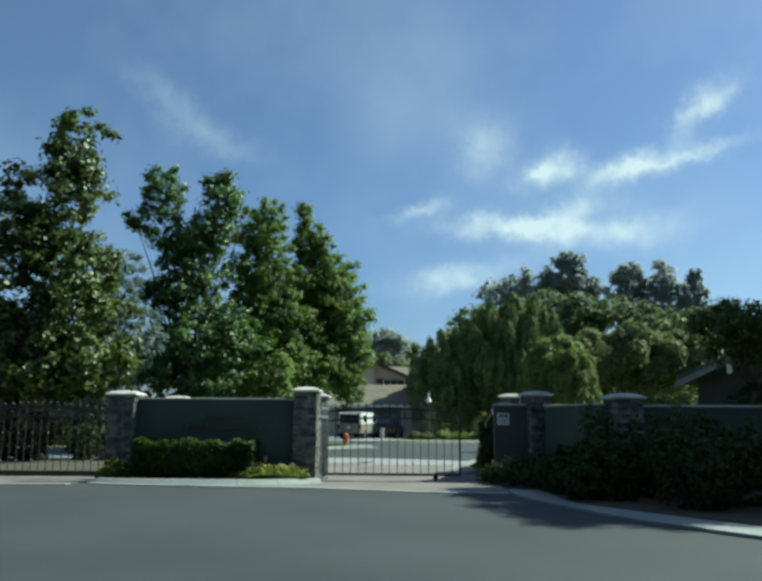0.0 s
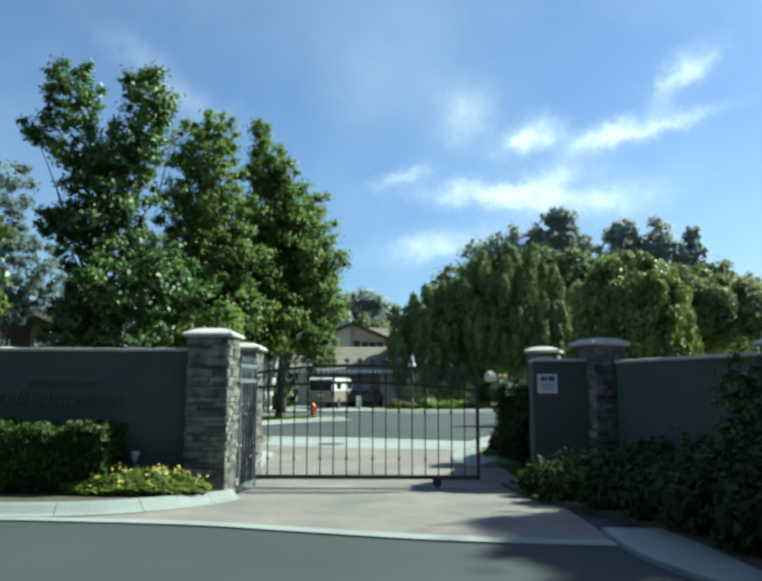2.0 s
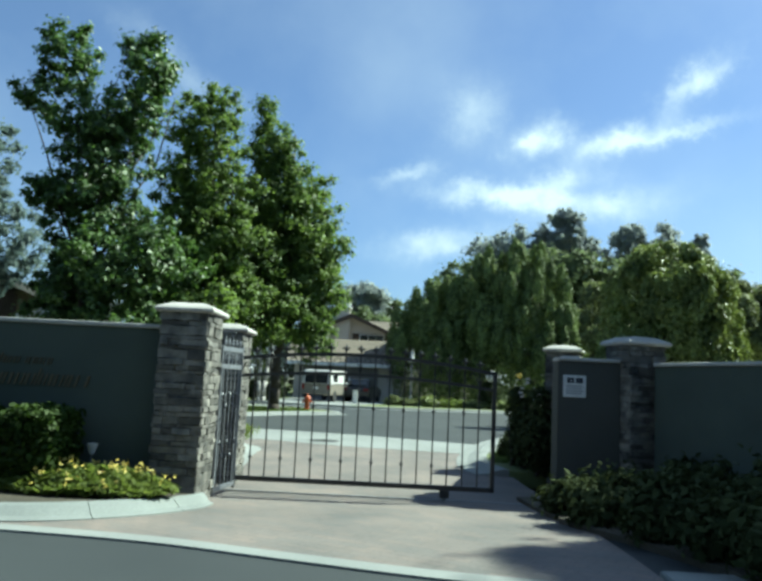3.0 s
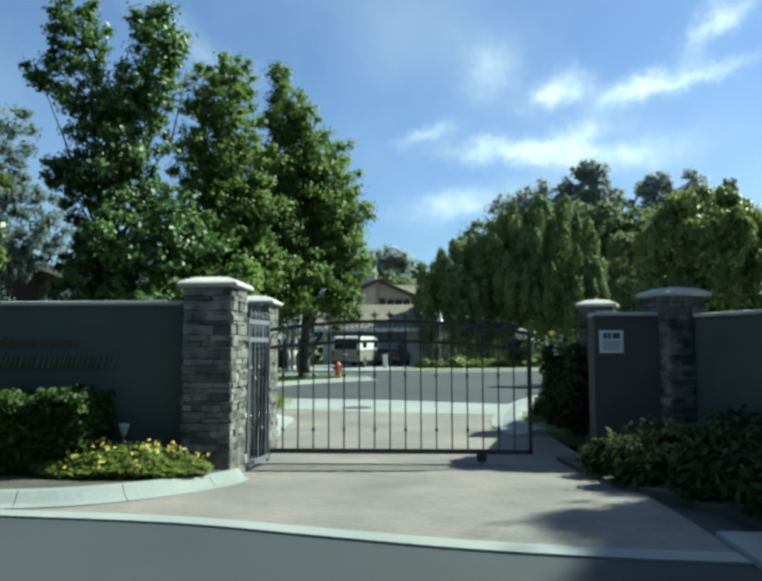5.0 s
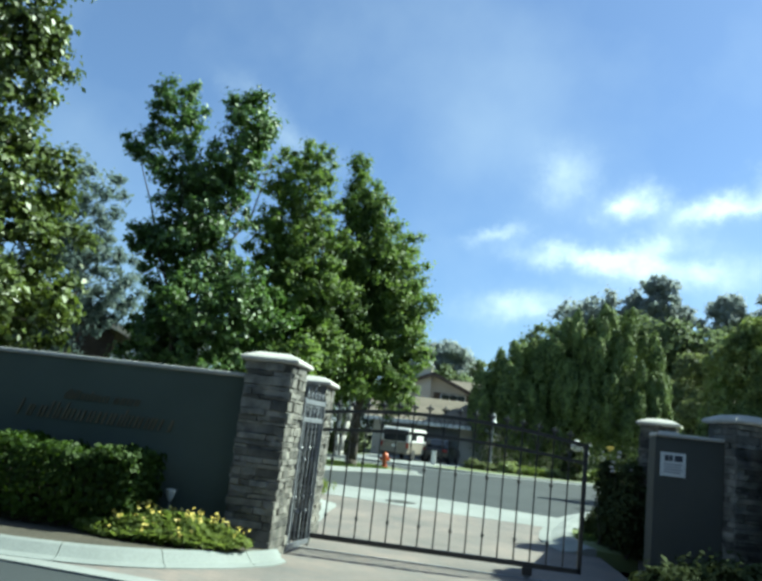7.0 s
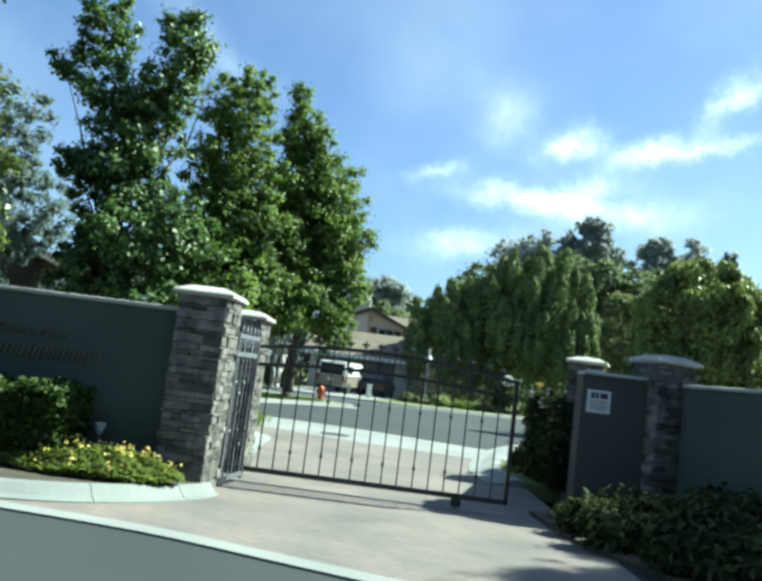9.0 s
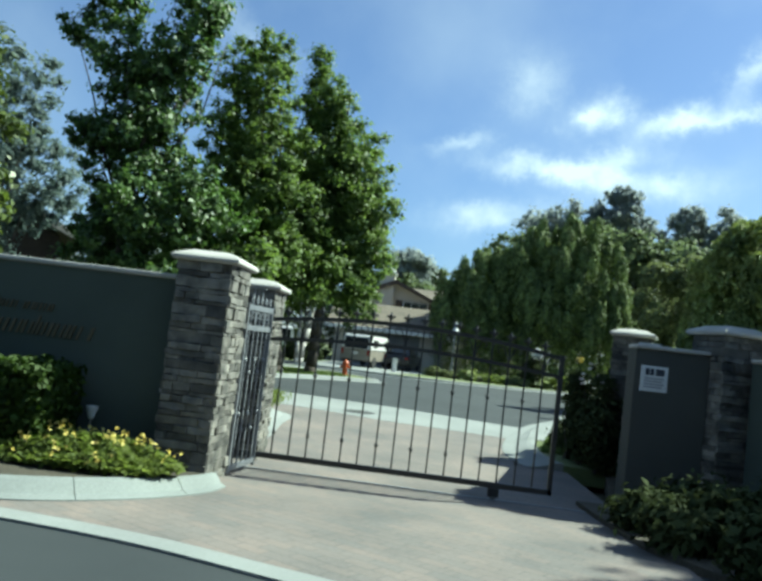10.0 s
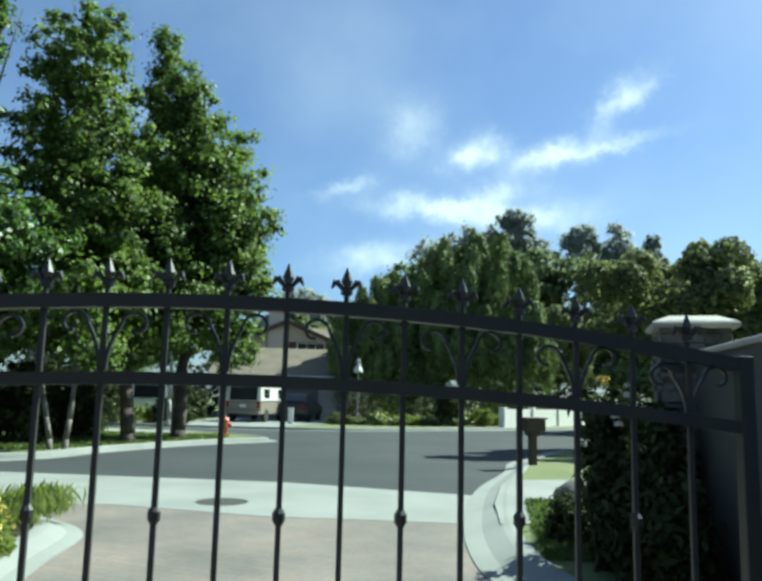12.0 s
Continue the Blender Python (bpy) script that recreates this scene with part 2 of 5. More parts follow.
BOULDER = surface("boulder", (0.198, 0.1881, 0.1716), (0.132, 0.1254, 0.1155), 3, 30, 0.9, 0.8, 0.02)
YELLOW = surface("yellow_petals", (0.64, 0.52, 0.08), (0.6, 0.5, 0.16), 20, 90, 0.6, 0, rand=0.3, island=True)
PALE = surface("pale_petals", (0.6375, 0.561, 0.51), (0.68, 0.629, 0.595), 20, 90, 0.6, 0, rand=0.2, island=True)

LEAF_SYC = foliage("pale_tree_leaves", (0.004, 0.013, 0.002), (0.028, 0.066, 0.009), 0.3, (0.125, 0.205, 0.055), rough=0.5, gloss=0.42, patch=0.8)
LEAF_SYC2 = foliage("green_tree_leaves", (0.018, 0.044, 0.007), (0.100, 0.165, 0.026), 0.46, (0.19, 0.26, 0.07), rough=0.55, gloss=0.35, patch=0.6)
LEAF_BIG = foliage("deep_green_leaves", (0.006, 0.016, 0.002), (0.050, 0.088, 0.011), 0.26, (0.13, 0.17, 0.04), rough=0.45, gloss=0.4)
LEAF_BLUE = foliage("grey_green_leaves", (0.075, 0.105, 0.098), (0.150, 0.190, 0.165), 0.4)
LEAF_DENSE = foliage("dense_olive_leaves", (0.008, 0.023, 0.009), (0.076, 0.128, 0.042), 0.18, (0.24, 0.30, 0.10), patch=1.2)
# Far leaves: distance haze is mixed into this pale grey-green colour.
LEAF_FAR_HAZED = foliage("haze_paled_leaves", (0.22, 0.25, 0.245), (0.32, 0.345, 0.32), 0.5)
# Middle-distance leaves, paled and greyed in the colour for slight haze.
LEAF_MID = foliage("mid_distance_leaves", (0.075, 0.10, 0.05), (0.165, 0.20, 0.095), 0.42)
LEAF_WEEP = foliage("bright_weeping_leaves", (0.014, 0.034, 0.006), (0.122, 0.190, 0.029), 0.15, (0.36, 0.42, 0.13), rough=0.5, gloss=0.3, patch=2.6)
LEAF_HEDGE = foliage("hedge_leaves", (0.014, 0.032, 0.005), (0.074, 0.118, 0.018), 0.32, patch=2.0)
LEAF_SHRUB = foliage("shrub_leaves", (0.022, 0.032, 0.015), (0.078, 0.094, 0.04), 0.16, rough=0.8, gloss=0.05)
LEAF_SHADE = foliage("shade_tree_leaves", (0.018, 0.030, 0.010), (0.105, 0.138, 0.048), 0.32, (0.25, 0.28, 0.12))
LEAF_FLOWER = foliage("flower_bed_leaves", (0.09, 0.128, 0.03), (0.21, 0.245, 0.07), 0.55)
GRASS = foliage("grass_blades", (0.062, 0.1, 0.026), (0.15, 0.19, 0.062), 0.4)

# ---- building helpers ----
INSIDE = -0.17  # the private road lies this much lower than the street
level = 0.0


def fall(y):
    """How far the ground has sunk at that y, on the slope of the driveway."""
    k = min(max((y + 2.8) / 5.2, 0.0), 1.0)
    return INSIDE * k * k * (3 - 2 * k)


def inward(points, k=1.09):
    """Plan points of the private road, spread from the gateway."""
    return [(1.93 + (x - 1.93) * k, -0.945 + (y + 0.945) * k) for x, y in points]


def sunk(bm):
    for v in bm.verts:
        v.co.z += fall(v.co.y)
    return bm


def part(name, bm, material, parent=None, label="", smooth=False):
    """One mesh object out of a bmesh, under a thing or a part."""
    me = bpy.data.meshes.new(name)
    bm.normal_update()
    bm.to_mesh(me)
    bm.free()
    me.materials.append(material)
    if smooth:
        for p in me.polygons:
            p.use_smooth = True
    ob = new(name, me)
    if parent is not None:
        ob.parent = parent
    if label:
        ob["label"] = label
    return ob


def thing(name, at, label, category, group="", kind="", turn=0.0):
    ob = new(name)
    ob.matrix_world = pose(at[0], at[1], at[2] + level, 0, 0, turn)
    return tagged(ob, label, category, group, kind)


def box(bm, x0, y0, z0, x1, y1, z1, bevel=0.0, m=None):
    made = bmesh.ops.create_cube(bm, size=1.0)["verts"]
    for v in made:
        v.co = Vector(((x0 + x1) / 2 + v.co.x * (x1 - x0), (y0 + y1) / 2 + v.co.y * (y1 - y0), (z0 + z1) / 2 + v.co.z * (z1 - z0)))
    if m is not None:
        for v in made:
            v.co = m @ v.co
    if bevel:
        edges = list({e for v in made for e in v.link_edges})
        bmesh.ops.bevel(bm, geom=edges, offset=bevel, segments=2, affect="EDGES", profile=0.5)
    return bm


def boxed(x0, y0, z0, x1, y1, z1, bevel=0.0, m=None):
    return box(bmesh.new(), x0, y0, z0, x1, y1, z1, bevel, m)


def tube(bm, a, b, r0, r1=None, sides=8):
    """A round bar from a to b, tapering from r0 to r1."""
    a, b = Vector(a), Vector(b)
    r1 = r0 if r1 is None else r1
    turn = (b - a).to_track_quat("Z", "Y").to_matrix()
    rings = []
    for c, r in ((a, r0), (b, r1)):
        rings.append([bm.verts.new(c + turn @ Vector((r * math.cos(k * math.tau / sides), r * math.sin(k * math.tau / sides), 0))) for k in range(sides)])
    for k in range(sides):
        bm.faces.new((rings[0][k], rings[0][(k + 1) % sides], rings[1][(k + 1) % sides], rings[1][k]))
    bm.faces.new(rings[0][::-1])
    bm.faces.new(rings[1])
    return bm


def lathe(bm, profile, sides=16, at=(0, 0, 0)):
    """A turned form out of (radius, height) pairs."""
    rings = []
    for r, z in profile:
        rings.append([bm.verts.new((at[0] + r * math.cos(k * math.tau / sides), at[1] + r * math.sin(k * math.tau / sides), at[2] + z)) for k in range(sides)])
    for r0, r1 in zip(rings, rings[1:]):
        for k in range(sides):
            bm.faces.new((r0[k], r0[(k + 1) % sides], r1[(k + 1) % sides], r1[k]))
    bm.faces.new(rings[0][::-1])
    bm.faces.new(rings[-1])
    return bm


def slab(outline, z0, z1, bevel=0.0):
    """A flat plate with that outline."""
    bm = bmesh.new()
    low = [bm.verts.new((x, y, z0)) for x, y in outline]
    top = [bm.verts.new((x, y, z1)) for x, y in outline]
    n = len(outline)
    area = sum(outline[i][0] * outline[(i + 1) % n][1] - outline[(i + 1) % n][0] * outline[i][1] for i in range(n))
    if area < 0:
        low.reverse()
        top.reverse()
    bm.faces.new(low[::-1])
    face = bm.faces.new(top)
    for i in range(n):
        bm.faces.new((low[i], low[(i + 1) % n], top[(i + 1) % n], top[i]))
    bm.normal_update()
    if bevel:
        bmesh.ops.bevel(bm, geom=list(face.edges), offset=bevel, segments=2, affect="EDGES")
        bm.normal_update()
    bmesh.ops.triangulate(bm, faces=[f for f in bm.faces if len(f.verts) > 4])
    return bm


def smoothed(points, steps=5):
    """A soft line through the points."""
    pts = [Vector((*p, 0)) for p in points]
    out = []
    for i in range(len(pts) - 1):
        p0, p1, p2, p3 = pts[max(i - 1, 0)], pts[i], pts[i + 1], pts[min(i + 2, len(pts) - 1)]
        for k in range(steps):
            t = k / steps
            q = 0.5 * ((2 * p1) + (p2 - p0) * t + (2 * p0 - 5 * p1 + 4 * p2 - p3) * t * t + (3 * p1 - p0 - 3 * p2 + p3) * t ** 3)
            out.append((q.x, q.y))
    out.append(tuple(points[-1]))
    return out


def kerb_strip(line, width, height, gutter=0.0):
    """A kerb along a line: a sloped face, a flat top and, if asked, a flat gutter on its right-hand side."""
    bm = bmesh.new()
    prof = [(-width, -0.05), (-width, height), (-0.03, height), (0.0, height - 0.02), (0.035, 0.012)]
    if gutter:
        prof += [(0.035 + gutter, 0.008)]
    prof += [(prof[-1][0], -0.05)]
    rows = []
    for i, (x, y) in enumerate(line):
        a, b = Vector(line[max(i - 1, 0)]), Vector(line[min(i + 1, len(line) - 1)])
        d = (b - a).normalized()
        right = Vector((d.y, -d.x))
        rows.append([bm.verts.new((x + right.x * o, y + right.y * o, z)) for o, z in prof])
    for r0, r1 in zip(rows, rows[1:]):
        for k in range(len(prof) - 1):
            bm.faces.new((r0[k], r1[k], r1[k + 1], r0[k + 1]))
    bm.faces.new(rows[0])
    bm.faces.new(rows[-1][::-1])
    bmesh.ops.recalc_face_normals(bm, faces=bm.faces)
    return bm


def leaf_mesh(name, points, normals, size, material, parent=None, rng=None, stretch=1.0, label="", droop=0.0, ruffle=0.55):
    """Many small bent leaves, each of two triangles, at the points."""
    n = len(points)
    rng = rng or np.random.default_rng(1)
    nrm = normals + rng.normal(0, ruffle, (n, 3))
    nrm /= np.linalg.norm(nrm, axis=1)[:, None] + 1e-9
    ref = rng.normal(0, 1, (n, 3))
    ref[:, 2] -= droop
    u = ref - nrm * (ref * nrm).sum(1)[:, None]
    u /= np.linalg.norm(u, axis=1)[:, None] + 1e-9
    v = np.cross(nrm, u)
    s = size * rng.uniform(0.6, 1.35, n)[:, None]
    su, sv = s * stretch, s * 0.62
    verts = np.empty((n, 4, 3))
    verts[:, 0] = points - u * su * 0.5
    verts[:, 1] = points + v * sv * 0.5 + nrm * s * 0.10
    verts[:, 2] = points + u * su * 0.5 - nrm * s * 0.12
    verts[:, 3] = points - v * sv * 0.5 + nrm * s * 0.10
    me = bpy.data.meshes.new(name)
    me.vertices.add(n * 4)
    me.vertices.foreach_set("co", verts.reshape(-1))
    me.loops.add(n * 4)
    me.loops.foreach_set("vertex_index", np.arange(n * 4, dtype=np.int32))
    me.polygons.add(n)
    me.polygons.foreach_set("loop_start", np.arange(0, n * 4, 4, dtype=np.int32))
    me.polygons.foreach_set("loop_total", np.full(n, 4, dtype=np.int32))
    me.materials.append(material)
    me.update(calc_edges=True)
    ob = new(name, me)
    if parent is not None:
        ob.parent = parent
    if label:
        ob["label"] = label
    return ob


def clumped(rng, blobs, clumps, leaves, spread, fill=0.55):
    """Leaf places: twigs full of leaves scattered through the blobs, mostly near their outsides. blobs: (x, y, z, rx, ry, rz)."""
    w = np.array([b[3] * b[4] * b[5] for b in blobs]) ** 0.75
    which = rng.choice(len(blobs), clumps, p=w / w.sum())
    b = np.array(blobs)[which]
    d = rng.normal(0, 1, (clumps, 3))
    d /= np.linalg.norm(d, axis=1)[:, None]
    r = fill + (1 - fill) * rng.random(clumps) ** 0.6
    r *= rng.uniform(0.88, 1.14, clumps)
    centre = b[:, :3] + d * b[:, 3:] * r[:, None]
    idx = rng.integers(0, clumps, leaves)
    size = spread * rng.uniform(0.55, 1.4, clumps)
    off = rng.normal(0, 1, (leaves, 3))
    off *= (np.minimum(np.abs(rng.normal(0, 0.6, leaves)), 1.15) / (np.linalg.norm(off, axis=1) + 1e-9))[:, None]
    off[:, 2] *= 0.75
    pts = centre[idx] + off * size[idx][:, None]
    nrm = d[idx] * 0.5 + off * 0.9 + np.array([0, 0, 0.5])
    return pts, nrm


def tufted(rng, blobs, leaves, thin=0.16):
    """Leaf places over the outsides of billows or upright tufts, thinning inwards; more of them towards each tip."""
    bl = np.array(blobs)
    w = (bl[:, 3] * bl[:, 4] + bl[:, 3] * bl[:, 5] + bl[:, 4] * bl[:, 5]) ** 0.9
    b = bl[rng.choice(len(bl), leaves, p=w / w.sum())]
    d = rng.normal(0, 1, (leaves, 3))
    d[:, 2] = d[:, 2] * 0.9 + 0.35
    d /= np.linalg.norm(d, axis=1)[:, None]
    lump = 1 + 0.10 * np.sin(d[:, 0] * 7 + b[:, 0] * 9) * np.sin(d[:, 2] * 8 + b[:, 1] * 5)
    r = (1 - np.abs(rng.normal(0, thin, leaves)) + np.maximum(rng.normal(0, 0.07, leaves), 0)) * lump
    pts = b[:, :3] + d * b[:, 3:] * r[:, None]
    nrm = d / b[:, 3:]
    nrm /= np.linalg.norm(nrm, axis=1)[:, None]
    return pts, nrm


def limb_path(bm, rng, a, b, r0, r1, wobble=0.12, steps=4, sides=8):
    a, b = Vector(a), Vector(b)
    prev, pr = a, r0
    for k in range(1, steps + 1):
        t = k / steps
        p = a.lerp(b, t)
        if k < steps:
            p += Vector(rng.normal(0, wobble, 3)) * (b - a).length * 0.25
        r = r0 + (r1 - r0) * t
        tube(bm, prev, p, pr, r, sides)
        prev, pr = p, r


def tree(name, at, label, category, blobs, leaf, clumps, leaves, spread, size, trunk=(0.16, 2.5), bark=None, seed=1, lean=(0, 0), fill=0.55, stems=1, droop=0.0, stretch=1.0, limbs=9, ruffle=0.55, tufts=False):
    """A tree: a tapered trunk with limbs into the crown, and a crown of small leaves. Blobs are relative to its foot."""
    rng = np.random.default_rng(seed)
    t = thing(name, at, label, category)
    bm = bmesh.new()
    r, h = trunk
    top = max(b[2] + b[5] for b in blobs)
    mid = np.mean([b[:3] for b in blobs], axis=0)
    for s in range(stems):
        ox, oy = (rng.normal(0, 0.35, 2) if stems > 1 else (0, 0))
        fork = (lean[0] + ox * 1.4, lean[1] + oy * 1.4, h)
        tube(bm, (ox * 0.6, oy * 0.6, -0.1), (ox * 0.65, oy * 0.65, 0.25), r * 1.45, r * 1.08, 10)
        limb_path(bm, rng, (ox * 0.65, oy * 0.65, 0.25), fork, r * 1.08, r * 0.8, 0.05, 3, 10)
        limb_path(bm, rng, fork, (mid[0] + ox, mid[1] + oy, top - 0.18 * (top - h)), r * 0.8, r * 0.15, 0.08, 5, 8)
        for k in range(limbs):
            b = blobs[rng.integers(0, len(blobs))]
            d = rng.normal(0, 1, 3)
            d /= np.linalg.norm(d)
            end = np.array(b[:3]) + d * np.array(b[3:]) * 0.8
            f = rng.uniform(0.0, 0.75)
            start = Vector(fork).lerp(Vector((mid[0] + ox, mid[1] + oy, top - 0.18 * (top - h))), f)
            limb_path(bm, rng, start, end, r * 0.42 * (1.1 - f), r * 0.06, 0.12, 3, 6)
    part("trunk", bm, bark or BARK, t, smooth=True)
    pts, nrm = tufted(rng, blobs, leaves, spread) if tufts else clumped(rng, blobs, clumps, leaves, spread, fill)
    leaf_mesh("crown", pts, nrm, size, leaf, t, rng, stretch, droop=droop, ruffle=ruffle)
    return t


def dome(cx, cy, cz, rx, ry, rz, n, br, bz, seed, low=-0.1, heart=0.62, out=(0.78, 0.98)):
    """Upright tufts set over a dome, with a heart inside: a crown of many billows."""
    q = random.Random(seed)
    made = [(cx, cy, cz, rx * heart, ry * heart, rz * heart)]
    while len(made) < n:
        d = Vector((q.gauss(0, 1), q.gauss(0, 1), q.gauss(0, 1))).normalized()
        if d.z < low:
            continue
        k = q.uniform(*out)
        f = q.uniform(0.7, 1.3)
        made.append((cx + d.x * rx * k, cy + d.y * ry * k, cz + d.z * rz * k, br * f, br * f, bz * f))
    return made


def rolled(outer, inner, low=0.012, high=0.125):
    """A broad rolled kerb: it swells gently from the outer line up to the inner one."""
    bm = bmesh.new()
    rows = []
    for (ax, ay), (bx, by) in zip(outer, inner):
        row = []
        for f, z in ((0, -0.05), (0, low), (0.35, low + 0.02), (0.55, (low + high) * 0.55), (0.72, high - 0.012), (0.85, high), (1, high), (1, -0.05)):
            row.append(bm.verts.new((ax + (bx - ax) * f, ay + (by - ay) * f, z)))
        rows.append(row)
    for r0, r1 in zip(rows, rows[1:]):
        for k in range(7):
            bm.faces.new((r0[k], r1[k], r1[k + 1], r0[k + 1]))
    bm.faces.new(rows[0])
    bm.faces.new(rows[-1][::-1])
    bmesh.ops.recalc_face_normals(bm, faces=bm.faces)
    return bm

# ---- ground ----


def flat(name, outline, z, material, label, category, thick=0.3):
    bm = slab(outline, z - thick, z)
    if max(y for x, y in outline) < 500 and max(y for x, y in outline) > -2.8:
        for k in range(14):
            bmesh.ops.bisect_plane(bm, geom=list(bm.verts) + list(bm.edges) + list(bm.faces), plane_co=(0, -2.8 + 0.4 * k, 0), plane_no=(0, 1, 0))
        sunk(bm)
    ob = part(name, bm, material)
    return tagged(ob, label, category, kind="structure")


flat("ground", [(-2500, -2500), (2500, -2500), (2500, 2500), (-2500, 2500)], -0.40, GROUND, "dry earth and grass reaching to the horizon", "ground", 0.5)
flat("road_front", [(-70, -60), (70, -60), (70, -1.0), (3.7, -1.0), (3.0, -0.4), (-1.0, -0.4), (-70, -0.4)], 0.0, ASPHALT, "grey asphalt street before the gates", "road", 0.08)
APRON = smoothed([(-2.3, -1.94), (-1.3, -2.04), (0.1, -2.24), (1.2, -2.58), (2.2, -2.88), (3.16, -3.06), (3.93, -3.14)], 4)
flat("driveway", APRON + [(4.0, -1.2), (4.15, 1.6), (4.1, 5.0), (3.95, 8.1), (3.4, 8.25), (1.2, 8.58), (-0.9, 9.4), (-2.2, 9.3), (-2.0, 8.5), (-1.1, 7.6), (-0.9, 5.0), (-0.4, 2.3), (0.0, -0.3)], 0.012, PAVER, "pinkish paved driveway running through the gateway", "driveway", 0.09)
flat("gutter", [(x, y - 0.02) for x, y in APRON] + [(x, y + 0.20) for x, y in reversed(APRON)], 0.018, CONCRETE, "pale concrete gutter along the street edge", "gutter", 0.09)
flat("pavement", inward([(-12, 9.6), (-5, 9.1), (-3.0, 8.2), (-1.95, 8.0), (-1.86, 8.455), (-0.666, 8.546), (1.26, 7.79), (3.28, 7.49), (3.78, 7.35), (4.0, 8.6), (4.3, 9.75), (1.35, 11.1), (-3.0, 11.9), (-12, 13.4)]), 0.016, CONCRETE, "pale concrete band across the private road", "pavement", 0.09)
flat("road_inner", inward([(-40, 17.2), (-12, 13.4), (-3.0, 11.9), (1.35, 11.1), (4.3, 9.75), (5.6, 13.3), (6.5, 16.2), (10, 20.5), (40, 27), (40, 50), (15.4, 36.6), (6.3, 30.8), (1.4, 28.9), (-1.0, 28.6), (-6, 29), (-6, 26.4), (-1.2, 25.0), (0.3, 21.6), (-1.0, 19.6), (-3.1, 16.7), (-4.3, 13.6), (-14, 15.2), (-40, 19)]), 0.006, ASPHALT, "dark asphalt private road beyond the gate", "road", 0.08)

flat("driveway_left", [(-9.4, -2.6), (-5.2, -1.4), (-5.0, 1.6), (-5.2, 7.0), (-9.6, 7.6), (-9.4, 1.6)], 0.012, PAVER, "pinkish paved driveway of the second gate", "driveway", 0.09)
flat("court_left", [(-12.5, 3.2), (-5.7, 3.2), (-6.2, 8.9), (-12.5, 9.4)], 0.02, CONCRETE, "pale sunlit concrete court behind the second gate", "court", 0.09)
flat("pavement_left", [(-14, -3.2), (-9.4, -2.8), (-5.0, -1.6), (-5.0, -1.35), (-9.4, -2.5), (-14, -2.9)], 0.018, CONCRETE, "pale concrete gutter before the second gate", "gutter", 0.09)

# ---- pillars and walls ----


def stone_mesh(seed):
    """A split stone: a rough block with chipped arrises."""
    r = random.Random(seed)
    bm = bmesh.new()
    box(bm, -0.5, -0.5, -0.5, 0.5, 0.5, 0.5)
    bmesh.ops.subdivide_edges(bm, edges=[e for e in bm.edges if abs(e.verts[0].co.x - e.verts[1].co.x) > 0.5], cuts=2)
    for v in bm.verts:
        edge = 0.03 if abs(v.co.x) > 0.4 else 0.0
        v.co += Vector((r.uniform(-edge, edge), r.uniform(-0.07, 0.07), r.uniform(-0.08, 0.08)))
    bmesh.ops.bevel(bm, geom=[e for e in bm.edges if e.calc_face_angle(0) > 0.7], offset=0.05, segments=1, affect="EDGES")
    bm.normal_update()
    me = bpy.data.meshes.new("stone")
    bm.to_mesh(me)
    bm.free()
    me.materials.append(STONE)
    return me


STONES = [stone_mesh(k) for k in range(14)]


def cap_mesh(w, z, rise=0.075, thick=0.062):
    bm = bmesh.new()
    h = w / 2
    prof = [(h - 0.02, 0.0), (h, 0.018), (h, thick - 0.02), (h - 0.02, thick), (h * 0.55, thick + rise * 0.75), (0.02, thick + rise)]
    rings = [[bm.verts.new((sx * r, sy * r, z + q)) for sx, sy in ((-1, -1), (1, -1), (1, 1), (-1, 1))] for r, q in prof]
    for r0, r1 in zip(rings, rings[1:]):
        for k in range(4):
            bm.faces.new((r0[k], r0[(k + 1) % 4], r1[(k + 1) % 4], r1[k]))
    bm.faces.new(rings[0][::-1])
    bm.faces.new(rings[-1])
    return bm


